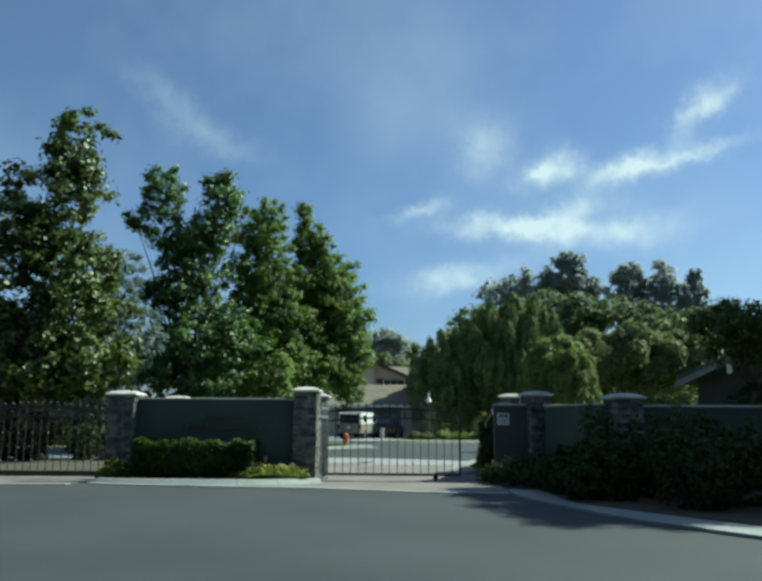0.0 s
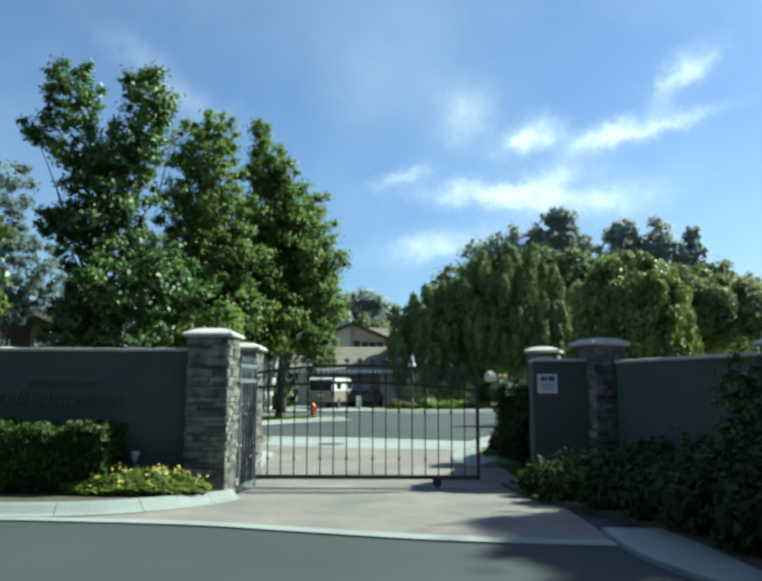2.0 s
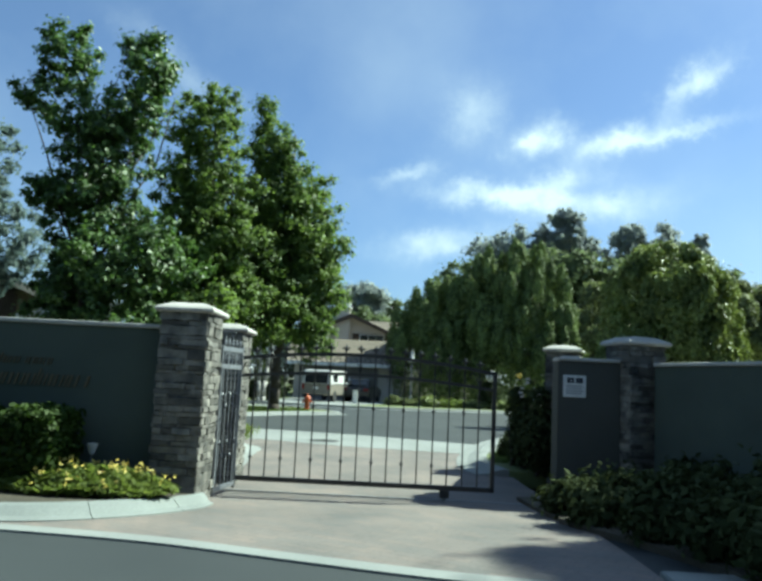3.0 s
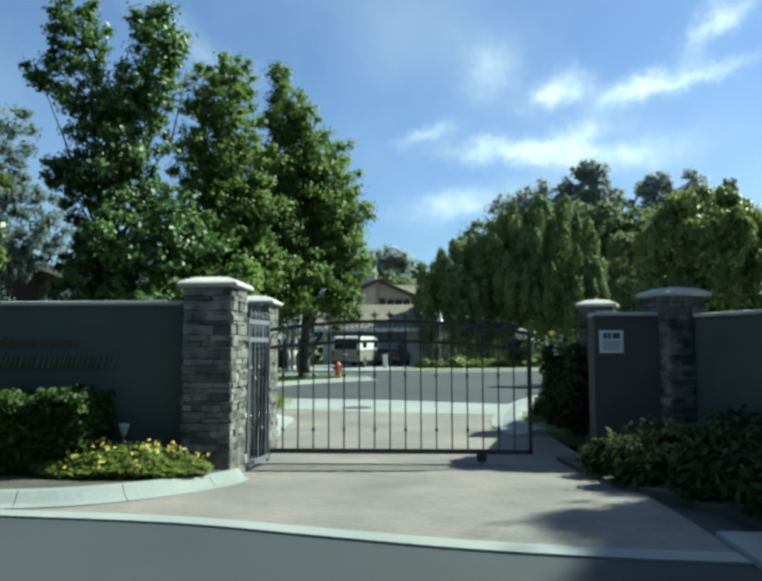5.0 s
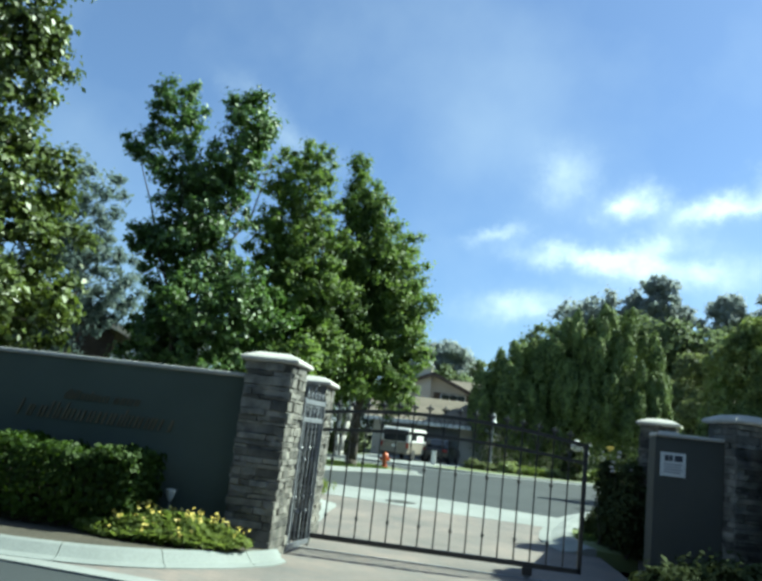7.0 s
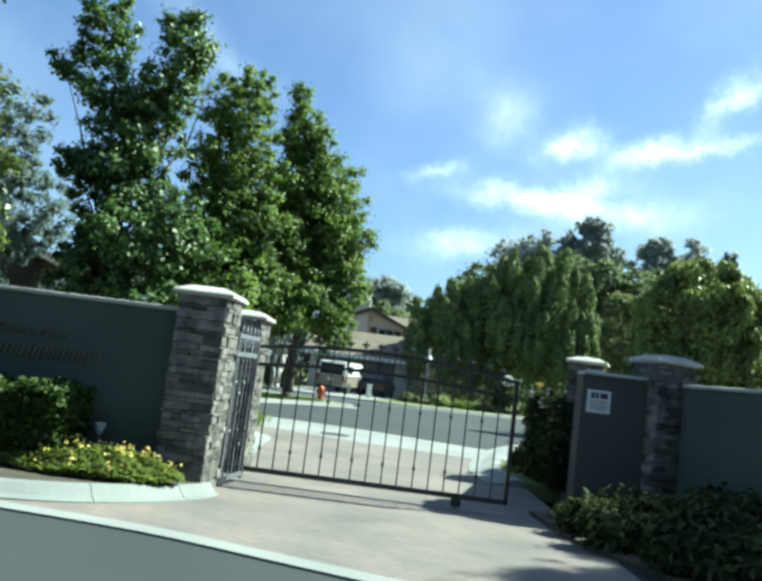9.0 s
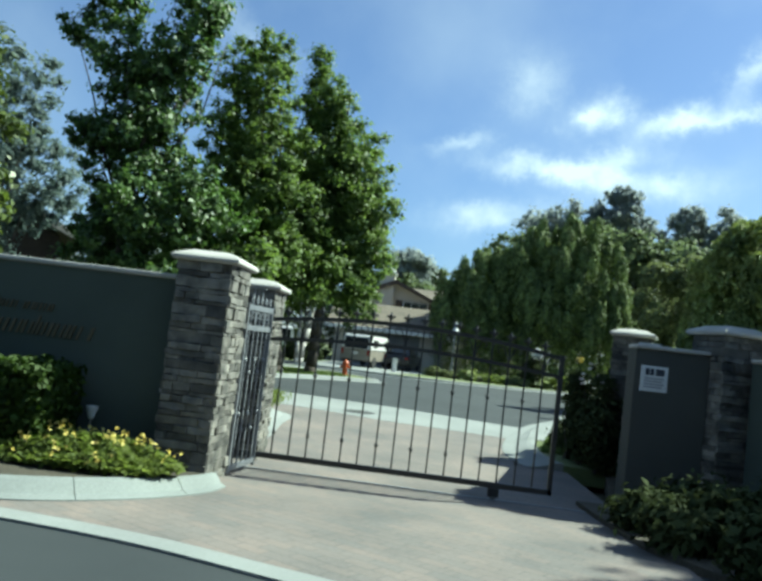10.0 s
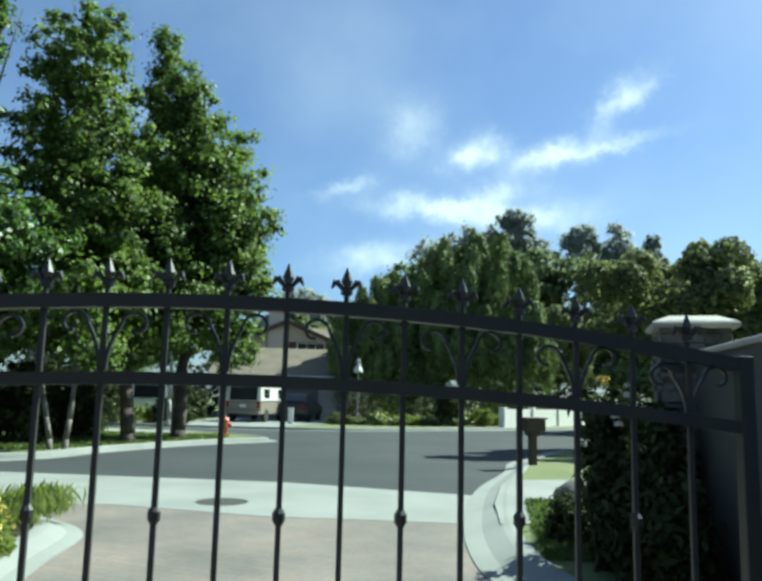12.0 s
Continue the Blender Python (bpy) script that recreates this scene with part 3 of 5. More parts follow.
def pillar(at, width, top, label, turn=0.0, cap=0.13, row=0.066, seed=1, deep=0.0):
    """A pillar clad in split ledger stone with a shallow pyramid cap. Its cap ends at top."""
    r = random.Random(seed)
    t = thing("stone_pillar", at, label, "gate pillar", "stone pillars of the gateway", turn=turn)
    body = top - 0.135
    deep = deep or width
    hx, hy = width / 2 - 0.045, deep / 2 - 0.045
    part("core", boxed(-hx, -hy, -0.25, hx, hy, body), MORTAR, t)
    bm = cap_mesh(width + cap, body)
    for v in bm.verts:
        v.co.y *= (deep + cap) / (width + cap)
    part("cap", bm, CAPSTONE, t, "pale concrete cap")
    z = -0.2
    while z < body - 0.02:
        rh = min(row * r.choice((0.6, 0.8, 1.0, 1.0, 1.25, 1.6)) * r.uniform(0.9, 1.1), body - z)
        if body - z - rh < 0.03:
            rh = body - z
        for f in range(4):
            span, off = (width, deep) if f % 2 == 0 else (deep, width)
            x = -span / 2
            while x < span / 2 - 0.01:
                w = r.choice((r.uniform(0.09, 0.2), r.uniform(0.18, 0.42)))
                if span / 2 - x - w < 0.08:
                    w = span / 2 - x
                o = new("stone", r.choice(STONES))
                proud = r.choice((0.0, 0.003, 0.008, 0.014, 0.022)) - 0.008
                m = Matrix.Rotation(f * math.pi / 2, 4, "Z") @ Matrix.Translation((x + w / 2, -off / 2 + 0.035 - proud, z + rh / 2)) @ Matrix.Rotation(r.uniform(-0.02, 0.02), 4, "Y") @ Matrix.Rotation(r.uniform(-0.018, 0.018), 4, "Z")
                o.parent = t
                o.matrix_basis = m @ Matrix.Diagonal((w - 0.004, 0.09, rh - 0.005, 1))
                x += w
        z += rh
    return t


def wall(name, a, b, height, thick, material, label, cope=0.05):
    """A stucco wall from a to b with a rounded coping."""
    a, b = Vector(a), Vector(b)
    d = b - a
    t = thing(name, (a.x, a.y, 0), label, "wall", kind="structure", turn=math.degrees(math.atan2(d.y, d.x)))
    part("panel", boxed(0, -thick / 2, -0.3, d.length, thick / 2, height - cope, 0.006), material, t)
    part("coping", boxed(0, -thick / 2 - 0.03, height - cope, d.length, thick / 2 + 0.03, height, 0.018), CAPSTONE, t, "pale coping")
    return t


pillar((-0.287, 0.35, 0), 0.515, 2.08, "grey-brown ledger stone pillar beside the driveway, pale cap", 0, seed=11, deep=0.70)
pillar((-0.27, 2.38, 0), 0.48, 2.005, "lower stone pillar behind the sliding gate, pale cap", 0, seed=12, deep=0.60)
pillar((-4.55, 0.26, 0), 0.60, 1.98, "stone pillar between the wall and the second gate", 0, seed=13)
pillar((-3.75, 1.75, 0), 0.55, 1.90, "stone pillar standing behind the stucco wall", 0, seed=16)
pillar((5.155, 5.46, 0), 0.57, 2.11, "stone pillar among roses inside the gateway", -19, seed=14)
pillar((5.30, 2.05, 0), 0.54, 2.07, "shaded stone pillar at the corner of walls", 18, seed=15)
pillar((6.50, -1.46, 0), 0.56, 1.90, "shaded stone pillar half hidden by shrubs", 12, seed=17)

wall("wall_sign", (-4.25, 0.30), (-0.50, 0.30), 1.81, 0.22, STUCCO, "grey stucco wall with bronze lettering between pillars")
wall("wall_return", (4.50, 2.34), (5.16, 5.20), 1.78, 0.20, STUCCO_TAN, "grey stucco wall running back beside the driveway")
wall("wall_notice", (4.24, 2.12), (5.06, 2.09), 1.74, 0.40, STUCCO_TAN, "grey stucco wall end carrying a white notice")
wall("wall_right", (5.55, 1.75), (6.34, -1.15), 1.71, 0.22, STUCCO, "grey stucco wall behind dark shrubs")
wall("wall_far_right", (6.76, -1.40), (16.0, -0.9), 1.66, 0.22, STUCCO, "long grey stucco wall behind dark shrubs")
# unseen wall behind the start, added to cut sky light on the fronts
wall("wall_sky_block", (-45.0, -31.0), (45.0, -31.0), 8.5, 0.4, STUCCO, "unseen plain wall added behind to cut sky light")
wall("wall_left", (-30.0, 0.9), (-9.6, 0.30), 1.81, 0.22, STUCCO, "grey stucco wall past the second gate")

# ---- gate ----


def fleur(bm, x, y, z, dx=1.0, dy=0.0, k=1.0):
    """A finial with a pointed middle leaf and two side leaves curling down."""
    spear(bm, x, y, z)
    for s in (-k, k):
        a, b, c = [(x + s * r * dx, y + s * r * dy, z + h) for r, h in ((0.008, 0.036), (0.036, 0.070), (0.050, 0.044))]
        tube(bm, a, b, 0.006, 0.011, 5)
        tube(bm, b, c, 0.011, 0.003, 5)


def spear(bm, x, y, z):
    lathe(bm, [(0.009, 0), (0.009, 0.02), (0.02, 0.026), (0.02, 0.036), (0.008, 0.045), (0.019, 0.07), (0.002, 0.115)], 6, (x, y, z))


def scroll(x, side, z0, z1, rad=0.047, out=0.098):
    """A flat iron scroll that leaves a bar at z0, leans out and curls in below z1."""
    bm = bmesh.new()
    cx, cz = x + side * out, z1 - rad
    near = out - rad
    path = [(x + side * (0.009 + (near - 0.009) * f * f), z0 + f * (cz - z0)) for f in (0.0, 0.3, 0.55, 0.8, 1.0)]
    for q in range(1, 15):
        a = math.pi - q * math.pi * 1.55 / 14
        r = rad * (1 - 0.55 * q / 14)
        path.append((cx + side * r * math.cos(a), cz + r * math.sin(a)))
    rings = []
    for k, p in enumerate(path):
        a, b = path[max(k - 1, 0)], path[min(k + 1, len(path) - 1)]
        d = math.hypot(b[0] - a[0], b[1] - a[1])
        nx, nz = -(b[1] - a[1]) / d * 0.005, (b[0] - a[0]) / d * 0.005
        rings.append([bm.verts.new((p[0] + u * nx, v * 0.008, p[1] + u * nz)) for u, v in ((-1, -1), (1, -1), (1, 1), (-1, 1))])
    for a, b in zip(rings, rings[1:]):
        for q in range(4):
            bm.faces.new((a[q], a[(q + 1) % 4], b[(q + 1) % 4], b[q]))
    bm.faces.new(rings[0][::-1])
    bm.faces.new(rings[-1])
    bmesh.ops.recalc_face_normals(bm, faces=bm.faces)
    return bm


def sliding_gate(at, x0, x1, mid, label, group=""):
    """A sliding driveway gate: arched rails, round bars with collars and spear heads, a wheel under the bottom rail."""
    g = thing("sliding_gate", at, label, "gate", group)

    def top(x):
        return 1.69 - 0.050 * (x - mid) ** 2

    def low(x):
        return 1.44 - 0.037 * (x - mid) ** 2

    for name, f, th in (("top_rail", top, 0.045), ("middle_rail", low, 0.04)):
        bm = bmesh.new()
        n = 22
        for k in range(n):
            a, b = x0 + (x1 - x0) * k / n, x0 + (x1 - x0) * (k + 1) / n
            vs = [bm.verts.new((x, y, f(x) + z)) for x in (a, b) for y in (-0.022, 0.022) for z in (-th, 0)]
            for q in ((0, 1, 3, 2), (4, 6, 7, 5), (0, 4, 5, 1), (2, 3, 7, 6), (1, 5, 7, 3), (0, 2, 6, 4)):
                bm.faces.new([vs[i] for i in q])
        bmesh.ops.remove_doubles(bm, verts=bm.verts, dist=0.0005)
        part(name, bm, IRON, g)
    part("bottom_rail", boxed(x0, -0.025, 0.035, x1, 0.025, 0.095, 0.004), IRON, g)
    for x in (x0 + 0.025, x1 - 0.025):
        part("stile", boxed(x - 0.025, -0.025, 0.035, x + 0.025, 0.025, top(x) + 0.01, 0.004), IRON, g)
    k = 0
    x = x1 - 0.216
    while x > x0 + 0.08:
        bm = bmesh.new()
        box(bm, x - 0.0085, -0.0085, 0.09, x + 0.0085, 0.0085, top(x) - 0.02)
        if k % 2:
            lathe(bm, [(0.009, -0.03), (0.02, -0.012), (0.02, 0.012), (0.009, 0.03)], 8, (x, 0, 0.33))
            lathe(bm, [(0.009, -0.03), (0.02, -0.012), (0.02, 0.012), (0.009, 0.03)], 8, (x, 0, 1.0))
        fleur(bm, x, 0, top(x))
        bar = part("bar", bm, IRON, g)
        if k % 2 == 0:
            for side in (-1, 1):
                part("scroll", scroll(x, side, low(x) + 0.005, top(x) - 0.052), IRON, bar)
        x -= 0.191
        k += 1
    for x in (x1 - 0.62, x0 + 0.62):
        bm = bmesh.new()
        box(bm, x - 0.06, -0.03, -0.055, x + 0.06, 0.03, 0.035, 0.004)
        housing = part("wheel_box", bm, IRON, g)
        roller = part("wheel", lathe(bmesh.new(), [(0.012, -0.012), (0.04, -0.014), (0.034, 0.0), (0.04, 0.014), (0.012, 0.012)], 14), STEEL, housing)
        roller.matrix_basis = pose(x, 0, -0.045, 90, 0, 0)
    return g


sliding_gate((0, 1.47, -0.05), -1.05, 3.35, 1.55, "closed black iron sliding gate with spear heads across driveway", "sliding gates")
sliding_gate((-9.9, 1.47, -0.05), 0.3, 4.9, 2.6, "closed black iron sliding gate of second driveway", "sliding gates")
for name, x0, x1 in (("gate_track", -1.0, 4.0),):
    tagged(part(name, boxed(x0, 1.455, -0.17, x1, 1.485, -0.134, 0.003), STEEL), "steel rail set into the driveway under gate", "gate track")


def side_panel():
    """A fixed grille between the two pillars, with scrolls between its upper rails."""
    g = thing("side_grille", (-0.012, 0.71, -0.13), "grey iron grille fixed between two stone pillars", "fence", turn=-8.5)
    length = 0.72
    for y in (0.0, length - 0.03):
        part("post", boxed(-0.016, y, 0.03, 0.016, y + 0.03, 1.77, 0.003), STEEL, g)
    for z in (0.06, 1.49, 1.70):
        part("rail", boxed(-0.015, 0.03, z, 0.015, length - 0.03, z + 0.055, 0.003), STEEL, g)
    for k in range(5):
        y = 0.04 + (length - 0.08) * (k + 0.5) / 5
        bm = bmesh.new()
        box(bm, -0.0075, y - 0.0075, 0.10, 0.0075, y + 0.0075, 1.75)
        for z in ((0.45, 1.05) if k % 2 else (0.62, 1.18)):
            lathe(bm, [(0.009, -0.03), (0.021, -0.012), (0.021, 0.012), (0.009, 0.03)], 8, (0, y, z))
        fleur(bm, 0, y, 1.75, 0.0, 1.0, 0.75)
        part("bar", bm, STEEL, g)
    for k in range(4):
        y = 0.04 + (length - 0.08) * ((k if k % 2 else k + 1) + 0.5) / 5
        curl = part("scroll", scroll(y, 1 if k % 2 else -1, 1.545, 1.692, 0.046, 0.068), STEEL, g)
        curl.matrix_basis = pose(0, 0, 0, 0, 0, 90)
    # guide arm beside the end post
    part("guide_arm", boxed(-0.24, 0.675, 1.60, -0.016, 0.700, 1.63, 0.003), STEEL, g)
    part("guide_plate", boxed(-0.31, 0.665, 1.955, -0.09, 0.715, 1.967, 0.002), STEEL, g)
    for x in (-0.225, -0.125):
        part("guide_rod", boxed(x - 0.007, 0.680, 1.63, x + 0.007, 0.694, 1.955, 0.002), STEEL, g)


side_panel()

# notice on the wall end: a dark heading and grey lines that cannot be read
notice = thing("notice", (4.45, 1.908, 1.36), "white square notice with dark heading fixed on wall", "sign", turn=-2.5)
part("plate", boxed(-0.15, -0.008, -0.145, 0.15, 0.006, 0.145, 0.003), WHITE, notice)
for x0, x1 in ((-0.10, -0.055), (-0.045, -0.005), (0.015, 0.11)):
    part("heading_bar", boxed(x0, -0.012, 0.04, x1, -0.0085, 0.115), SIGN_INK, notice)
for k in range(4):
    part("text_bar", boxed(-0.11, -0.012, -0.005 - k * 0.032, 0.11 - 0.02 * (k % 2), -0.0085, 0.010 - k * 0.032), SIGN_GREY, notice)

# lettering on the wall, too dim to read: slanted bronze bars
letters = thing("wall_lettering", (-2.25, 0.185, 1.21), "dull bronze raised lettering on grey stucco wall", "lettering")
rl = random.Random(7)
for x, end, foot, tall, gap in ((-0.95, 0.92, -0.135, 0.13, 0.030), (-0.42, 0.46, 0.10, 0.075, 0.022)):
    while x < end:
        w = tall * rl.uniform(0.16, 0.26)
        hgt = tall * (1.45 if rl.random() < 0.16 else 1.0)
        bm = boxed(x, -0.012, 0, x + w, 0.004, hgt, 0.003)
        for v in bm.verts:
            v.co.x += v.co.z * 0.32
            v.co.z += foot
        part("letter_bar", bm, BRASS, letters)
        x += w + gap * rl.uniform(0.6, 1.5) + (0.05 if rl.random() < 0.1 else 0)

# ---- planting before the walls ----
INNER = smoothed([(-4.75, -0.35), (-4.45, -1.05), (-3.5, -1.46), (-2.4, -1.58), (-1.47, -1.50), (-0.92, -1.26), (-0.42, -0.80), (-0.08, -0.30), (0.02, 0.06)], 6)
OUTER_L = smoothed([(-4.95, -0.30), (-4.7, -1.20), (-3.62, -1.74), (-2.4, -1.88), (-1.38, -1.80), (-0.76, -1.56), (-0.22, -1.02), (0.10, -0.42), (0.16, 0.06)], 6)
flat("planting_bed", INNER + [(-0.02, 0.25), (-4.7, 0.25)], 0.12, SOIL, "brown mulched planting bed before the wall", "planting bed", 0.25)
kerb = thing("kerb_left", (0, 0, 0), "pale concrete kerb round the planting bed", "kerb", kind="structure")


def between(a, b, k):
    return (a[0] + (b[0] - a[0]) * k, a[1] + (b[1] - a[1]) * k)


n = len(INNER)
OUTER_L = OUTER_L[:n]
start = 0
while start < n - 1:
    stop = min(start + 8, n - 1)
    o, i = list(OUTER_L[start:stop + 1]), list(INNER[start:stop + 1])
    if stop < n - 1:
        o[-1], i[-1] = between(o[-1], o[-2], 0.06), between(i[-1], i[-2], 0.06)
    part("segment", sunk(rolled(o, i, 0.022, 0.13)), KERB, kerb)
    start = stop

rng = np.random.default_rng(21)


def hedge(name, at, size, label, n, leafsize, leaf, seed, turn=0.0):
    """A clipped block of small leaves over a dark twiggy heart."""
    r = np.random.default_rng(seed)
    t = thing(name, at, label, "hedge", turn=turn)
    lx, ly, lz = size
    bm = bmesh.new()
    for k in range(70):
        a = (r.uniform(-0.42, 0.42) * lx, r.uniform(-0.3, 0.3) * ly, 0)
        limb_path(bm, r, a, (a[0] + r.normal(0, 0.12), a[1] + r.normal(0, 0.1), lz * r.uniform(0.6, 0.9)), 0.012, 0.004, 0.1, 2, 5)
    part("branchwork", bm, BARK, t)
    p = r.uniform(-0.5, 0.5, (n, 3))
    side = r.integers(0, 5, n)
    deep = np.abs(r.normal(0, 0.09, n))
    for ax, sg, code in ((0, 1, 0), (0, -1, 1), (1, -1, 2), (1, 1, 3), (2, 1, 4)):
        p[side == code, ax] = sg * (0.5 - deep[side == code])
    p[:, 2] += 0.5
    bumpy = 0.035 * np.sin(p[:, 0] * 31 + 3 * p[:, 2]) + 0.03 * np.sin(p[:, 0] * 13 + 2)
    nrm = (p - [0, 0, 0.5]) * 2
    nrm /= np.linalg.norm(nrm, axis=1)[:, None]
    pts = p * [lx, ly, lz]
    pts[:, 2] += bumpy * (p[:, 2] > 0.85)
    pts += r.normal(0, 0.02, (n, 3))
    pts[:, 2] = np.maximum(pts[:, 2], 0.06 + 0.12 * r.random(n))
    leaf_mesh("leaves", pts, nrm, leafsize, leaf, t, r, 1.25)
    return t


hedge("clipped_hedge", (-2.66, -0.30, 0.04), (2.70, 0.75, 0.80), "clipped dark green hedge before the lettered wall", 17000, 0.058, LEAF_HEDGE, 3)


def flower_patch(at, rx, ry, h, label, n, seed, flowers=110, petal=YELLOW):
    r = np.random.default_rng(seed)
    t = thing("flower_patch", at, label, "flowers")
    a, q = r.uniform(0, math.tau, n), np.sqrt(r.random(n))
    top = h * (1 - 0.75 * q ** 2) * (0.8 + 0.25 * np.sin(a * 5 + q * 9))
    pts = np.stack([rx * q * np.cos(a), ry * q * np.sin(a), top * r.random(n) ** 0.5 + 0.01], 1)
    leaf_mesh("leaves", pts, np.tile([0, -0.2, 1.0], (n, 1)), 0.05, LEAF_FLOWER, t, r, 1.8)
    k = flowers
    a, q = r.uniform(0, math.tau, k), np.sqrt(r.random(k))
    top = h * (1 - 0.75 * q ** 2) * 1.0 + 0.04
    ctr = np.stack([rx * q * np.cos(a), ry * q * np.sin(a), top + r.uniform(-0.03, 0.06, k)], 1)
    pts = np.repeat(ctr, 5, 0) + r.normal(0, 0.010, (k * 5, 3))
    leaf_mesh("blossoms", pts, np.tile([0, -0.5, 0.8], (k * 5, 1)), 0.032, petal, t, r, 1.0, "small bright blossoms")
    return t


flower_patch((-1.00, -0.50, 0.08), 0.90, 0.42, 0.25, "low green plants with small yellow blossoms by pillar", 7600, 5, 90)
flower_patch((-4.45, -0.35, 0.04), 0.42, 0.32, 0.38, "low green plants with yellow blossoms beside hedge", 3000, 6, 40)

# bed and kerb before the right-hand walls
R_OUT = smoothed([(3.97, -2.5), (3.94, -3.15), (4.03, -3.9), (4.5, -5.2), (5.3, -7.0), (7.3, -9.3), (11, -11.6), (18, -14), (40, -17)], 6)
R_IN = smoothed([(4.17, -2.5), (4.15, -3.1), (4.23, -3.82), (4.69, -5.07), (5.48, -6.86), (7.45, -9.1), (11.1, -11.4), (18, -13.8), (40, -16.8)], 6)
BED_R = smoothed([(4.50, -2.5), (4.60, -3.3), (4.66, -4.2), (4.85, -4.9), (5.65, -6.1), (6.55, -7.25), (8.6, -9.1), (11.6, -10.9), (18, -13.3), (40, -16.2)], 6)
tagged(part("kerb_right", sunk(slab(R_OUT + list(reversed(R_IN)), -0.05, 0.045, 0.01)), KERB), "concrete kerb of the street in tree shade", "kerb", kind="structure")
flat("pavement_right", R_IN + list(reversed(BED_R)), 0.04, CONCRETE, "narrow concrete footway beside the shrubs", "pavement", 0.25)
flat("planting_bed_right", [(3.72, 1.9), (3.80, 0.4), (3.85, -0.3), (4.22, -1.4)] + BED_R + [(40, 4.6), (4.7, 4.6), (4.1, 1.9)], 0.06, SOIL, "earth under the dark shrubs", "planting bed", 0.25)


def shrub(at, blobs, label, leaf, clumps, leaves, spread, size, seed, name="shrub", category="shrub", droop=0.0, stretch=1.4):
    r = np.random.default_rng(seed)
    t = thing(name, at, label, category)
    bm = bmesh.new()
    for k in range(16):
        b = blobs[r.integers(0, len(blobs))]
        e = (b[0] + r.normal(0, 0.4) * b[3], b[1] + r.normal(0, 0.4) * b[4], b[2] + r.uniform(-0.2, 0.6) * b[5])
        limb_path(bm, r, (r.normal(0, 0.08) + b[0] * 0.4, r.normal(0, 0.08) + b[1] * 0.4, -0.05), e, 0.022, 0.005, 0.12, 3, 5)
    part("branchwork", bm, BARK, t)
    pts, nrm = clumped(r, blobs, clumps, leaves, spread, 0.5)
    pts[:, 2] = np.abs(pts[:, 2])
    leaf_mesh("leaves", pts, nrm, size, leaf, t, r, stretch, droop=droop)
    return t


SHRUBS = [(4.02, 0.45, 0.24, 0.42), (4.05, -0.35, 0.24, 0.45), (4.36, -1.25, 0.24, 0.48), (4.58, -2.0, 0.24, 0.5), (4.72, -2.75, 0.24, 0.5), (4.82, -3.6, 0.25, 0.55), (4.95, -4.4, 0.28, 0.6), (4.42, -0.2, 0.38, 0.62), (4.60, -1.2, 0.40, 0.66), (4.88, -2.2, 0.42, 0.72), (5.0, -3.3, 0.45, 0.8), (5.30, -4.4, 0.5, 1.0), (6.3, -5.6, 0.6, 1.05), (4.30, 0.75, 0.3, 0.5), (4.75, 0.9, 0.42, 0.6), (4.95, 0.1, 0.45, 0.72), (5.10, -0.8, 0.48, 0.82), (5.3, -1.8, 0.55, 0.95), (5.7, -2.8, 0.65, 1.1), (6.1, -3.8, 0.8, 1.3), (6.9, -4.9, 0.95, 1.4), (8.1, -6.0, 1.1, 1.5),
          (9.8, -7.0, 1.25, 1.6), (12.0, -8.2, 1.4, 1.7), (14.6, -9.4, 1.6, 1.8), (7.3, -3.0, 1.0, 1.65), (9.0, -4.2, 1.2, 1.75), (11.2, -5.0, 1.3, 1.8), (13.4, -6.2, 1.4, 1.9), (7.6, -1.9, 0.8, 1.95), (9.4, -1.9, 1.0, 1.85), (5.45, 0.6, 0.4, 0.85), (5.97, -1.30, 0.30, 1.66)]
for i, (x, y, r, h) in enumerate(SHRUBS):
    h = h * 0.78 if x < 5.5 and y > -2.5 else h if x < 6 else min(h, 1.1 + 0.25 * (h - 1.1) + 0.12 * (i % 3))
    shrub((x, y, 0.06 + fall(y)), [(0, 0, h * 0.5, r, r, h * 0.52), (r * 0.4, -r * 0.2, h * 0.35, r * 0.7, r * 0.7, h * 0.38)],
          "dark green leafy shrub growing before the stucco wall", LEAF_BIG if (x, y) in ((5.97, -1.30), (7.6, -1.9), (9.4, -1.9)) else LEAF_SHRUB, 130, int(3600 * max(r, 0.6)), 0.16, 0.075, 40 + i)

# garden light by the wall
gl = thing("garden_light", (-1.18, 0.03, 0.02), "small pale garden light on a stake by wall", "garden light")
part("stake", tube(bmesh.new(), (0, 0, -0.05), (0, 0, 0.36), 0.012, 0.010, 8), STEEL, gl)
part("head", lathe(bmesh.new(), [(0.015, 0.35), (0.03, 0.37), (0.055, 0.45), (0.058, 0.47), (0.03, 0.475)], 12), LAMPGLASS, gl, "pale cup-shaped lamp head")

level = INSIDE
# ---- inside the gate ----
R2_OUT = inward(smoothed([(3.39, 4.05), (3.25, 4.69), (3.22, 5.43), (3.38, 6.80), (3.74, 8.55), (4.31, 10.66), (5.32, 13.22), (6.35, 16.1), (9.8, 20.6), (20, 23.2), (40, 27.2)], 6))
R2_IN = inward(smoothed([(3.88, 4.05), (3.76, 4.69), (3.76, 5.61), (3.96, 6.94), (4.31, 8.45), (4.82, 10.38), (5.75, 13.1), (6.8, 15.8), (10.2, 20.1), (20, 22.7), (40, 26.7)], 6))
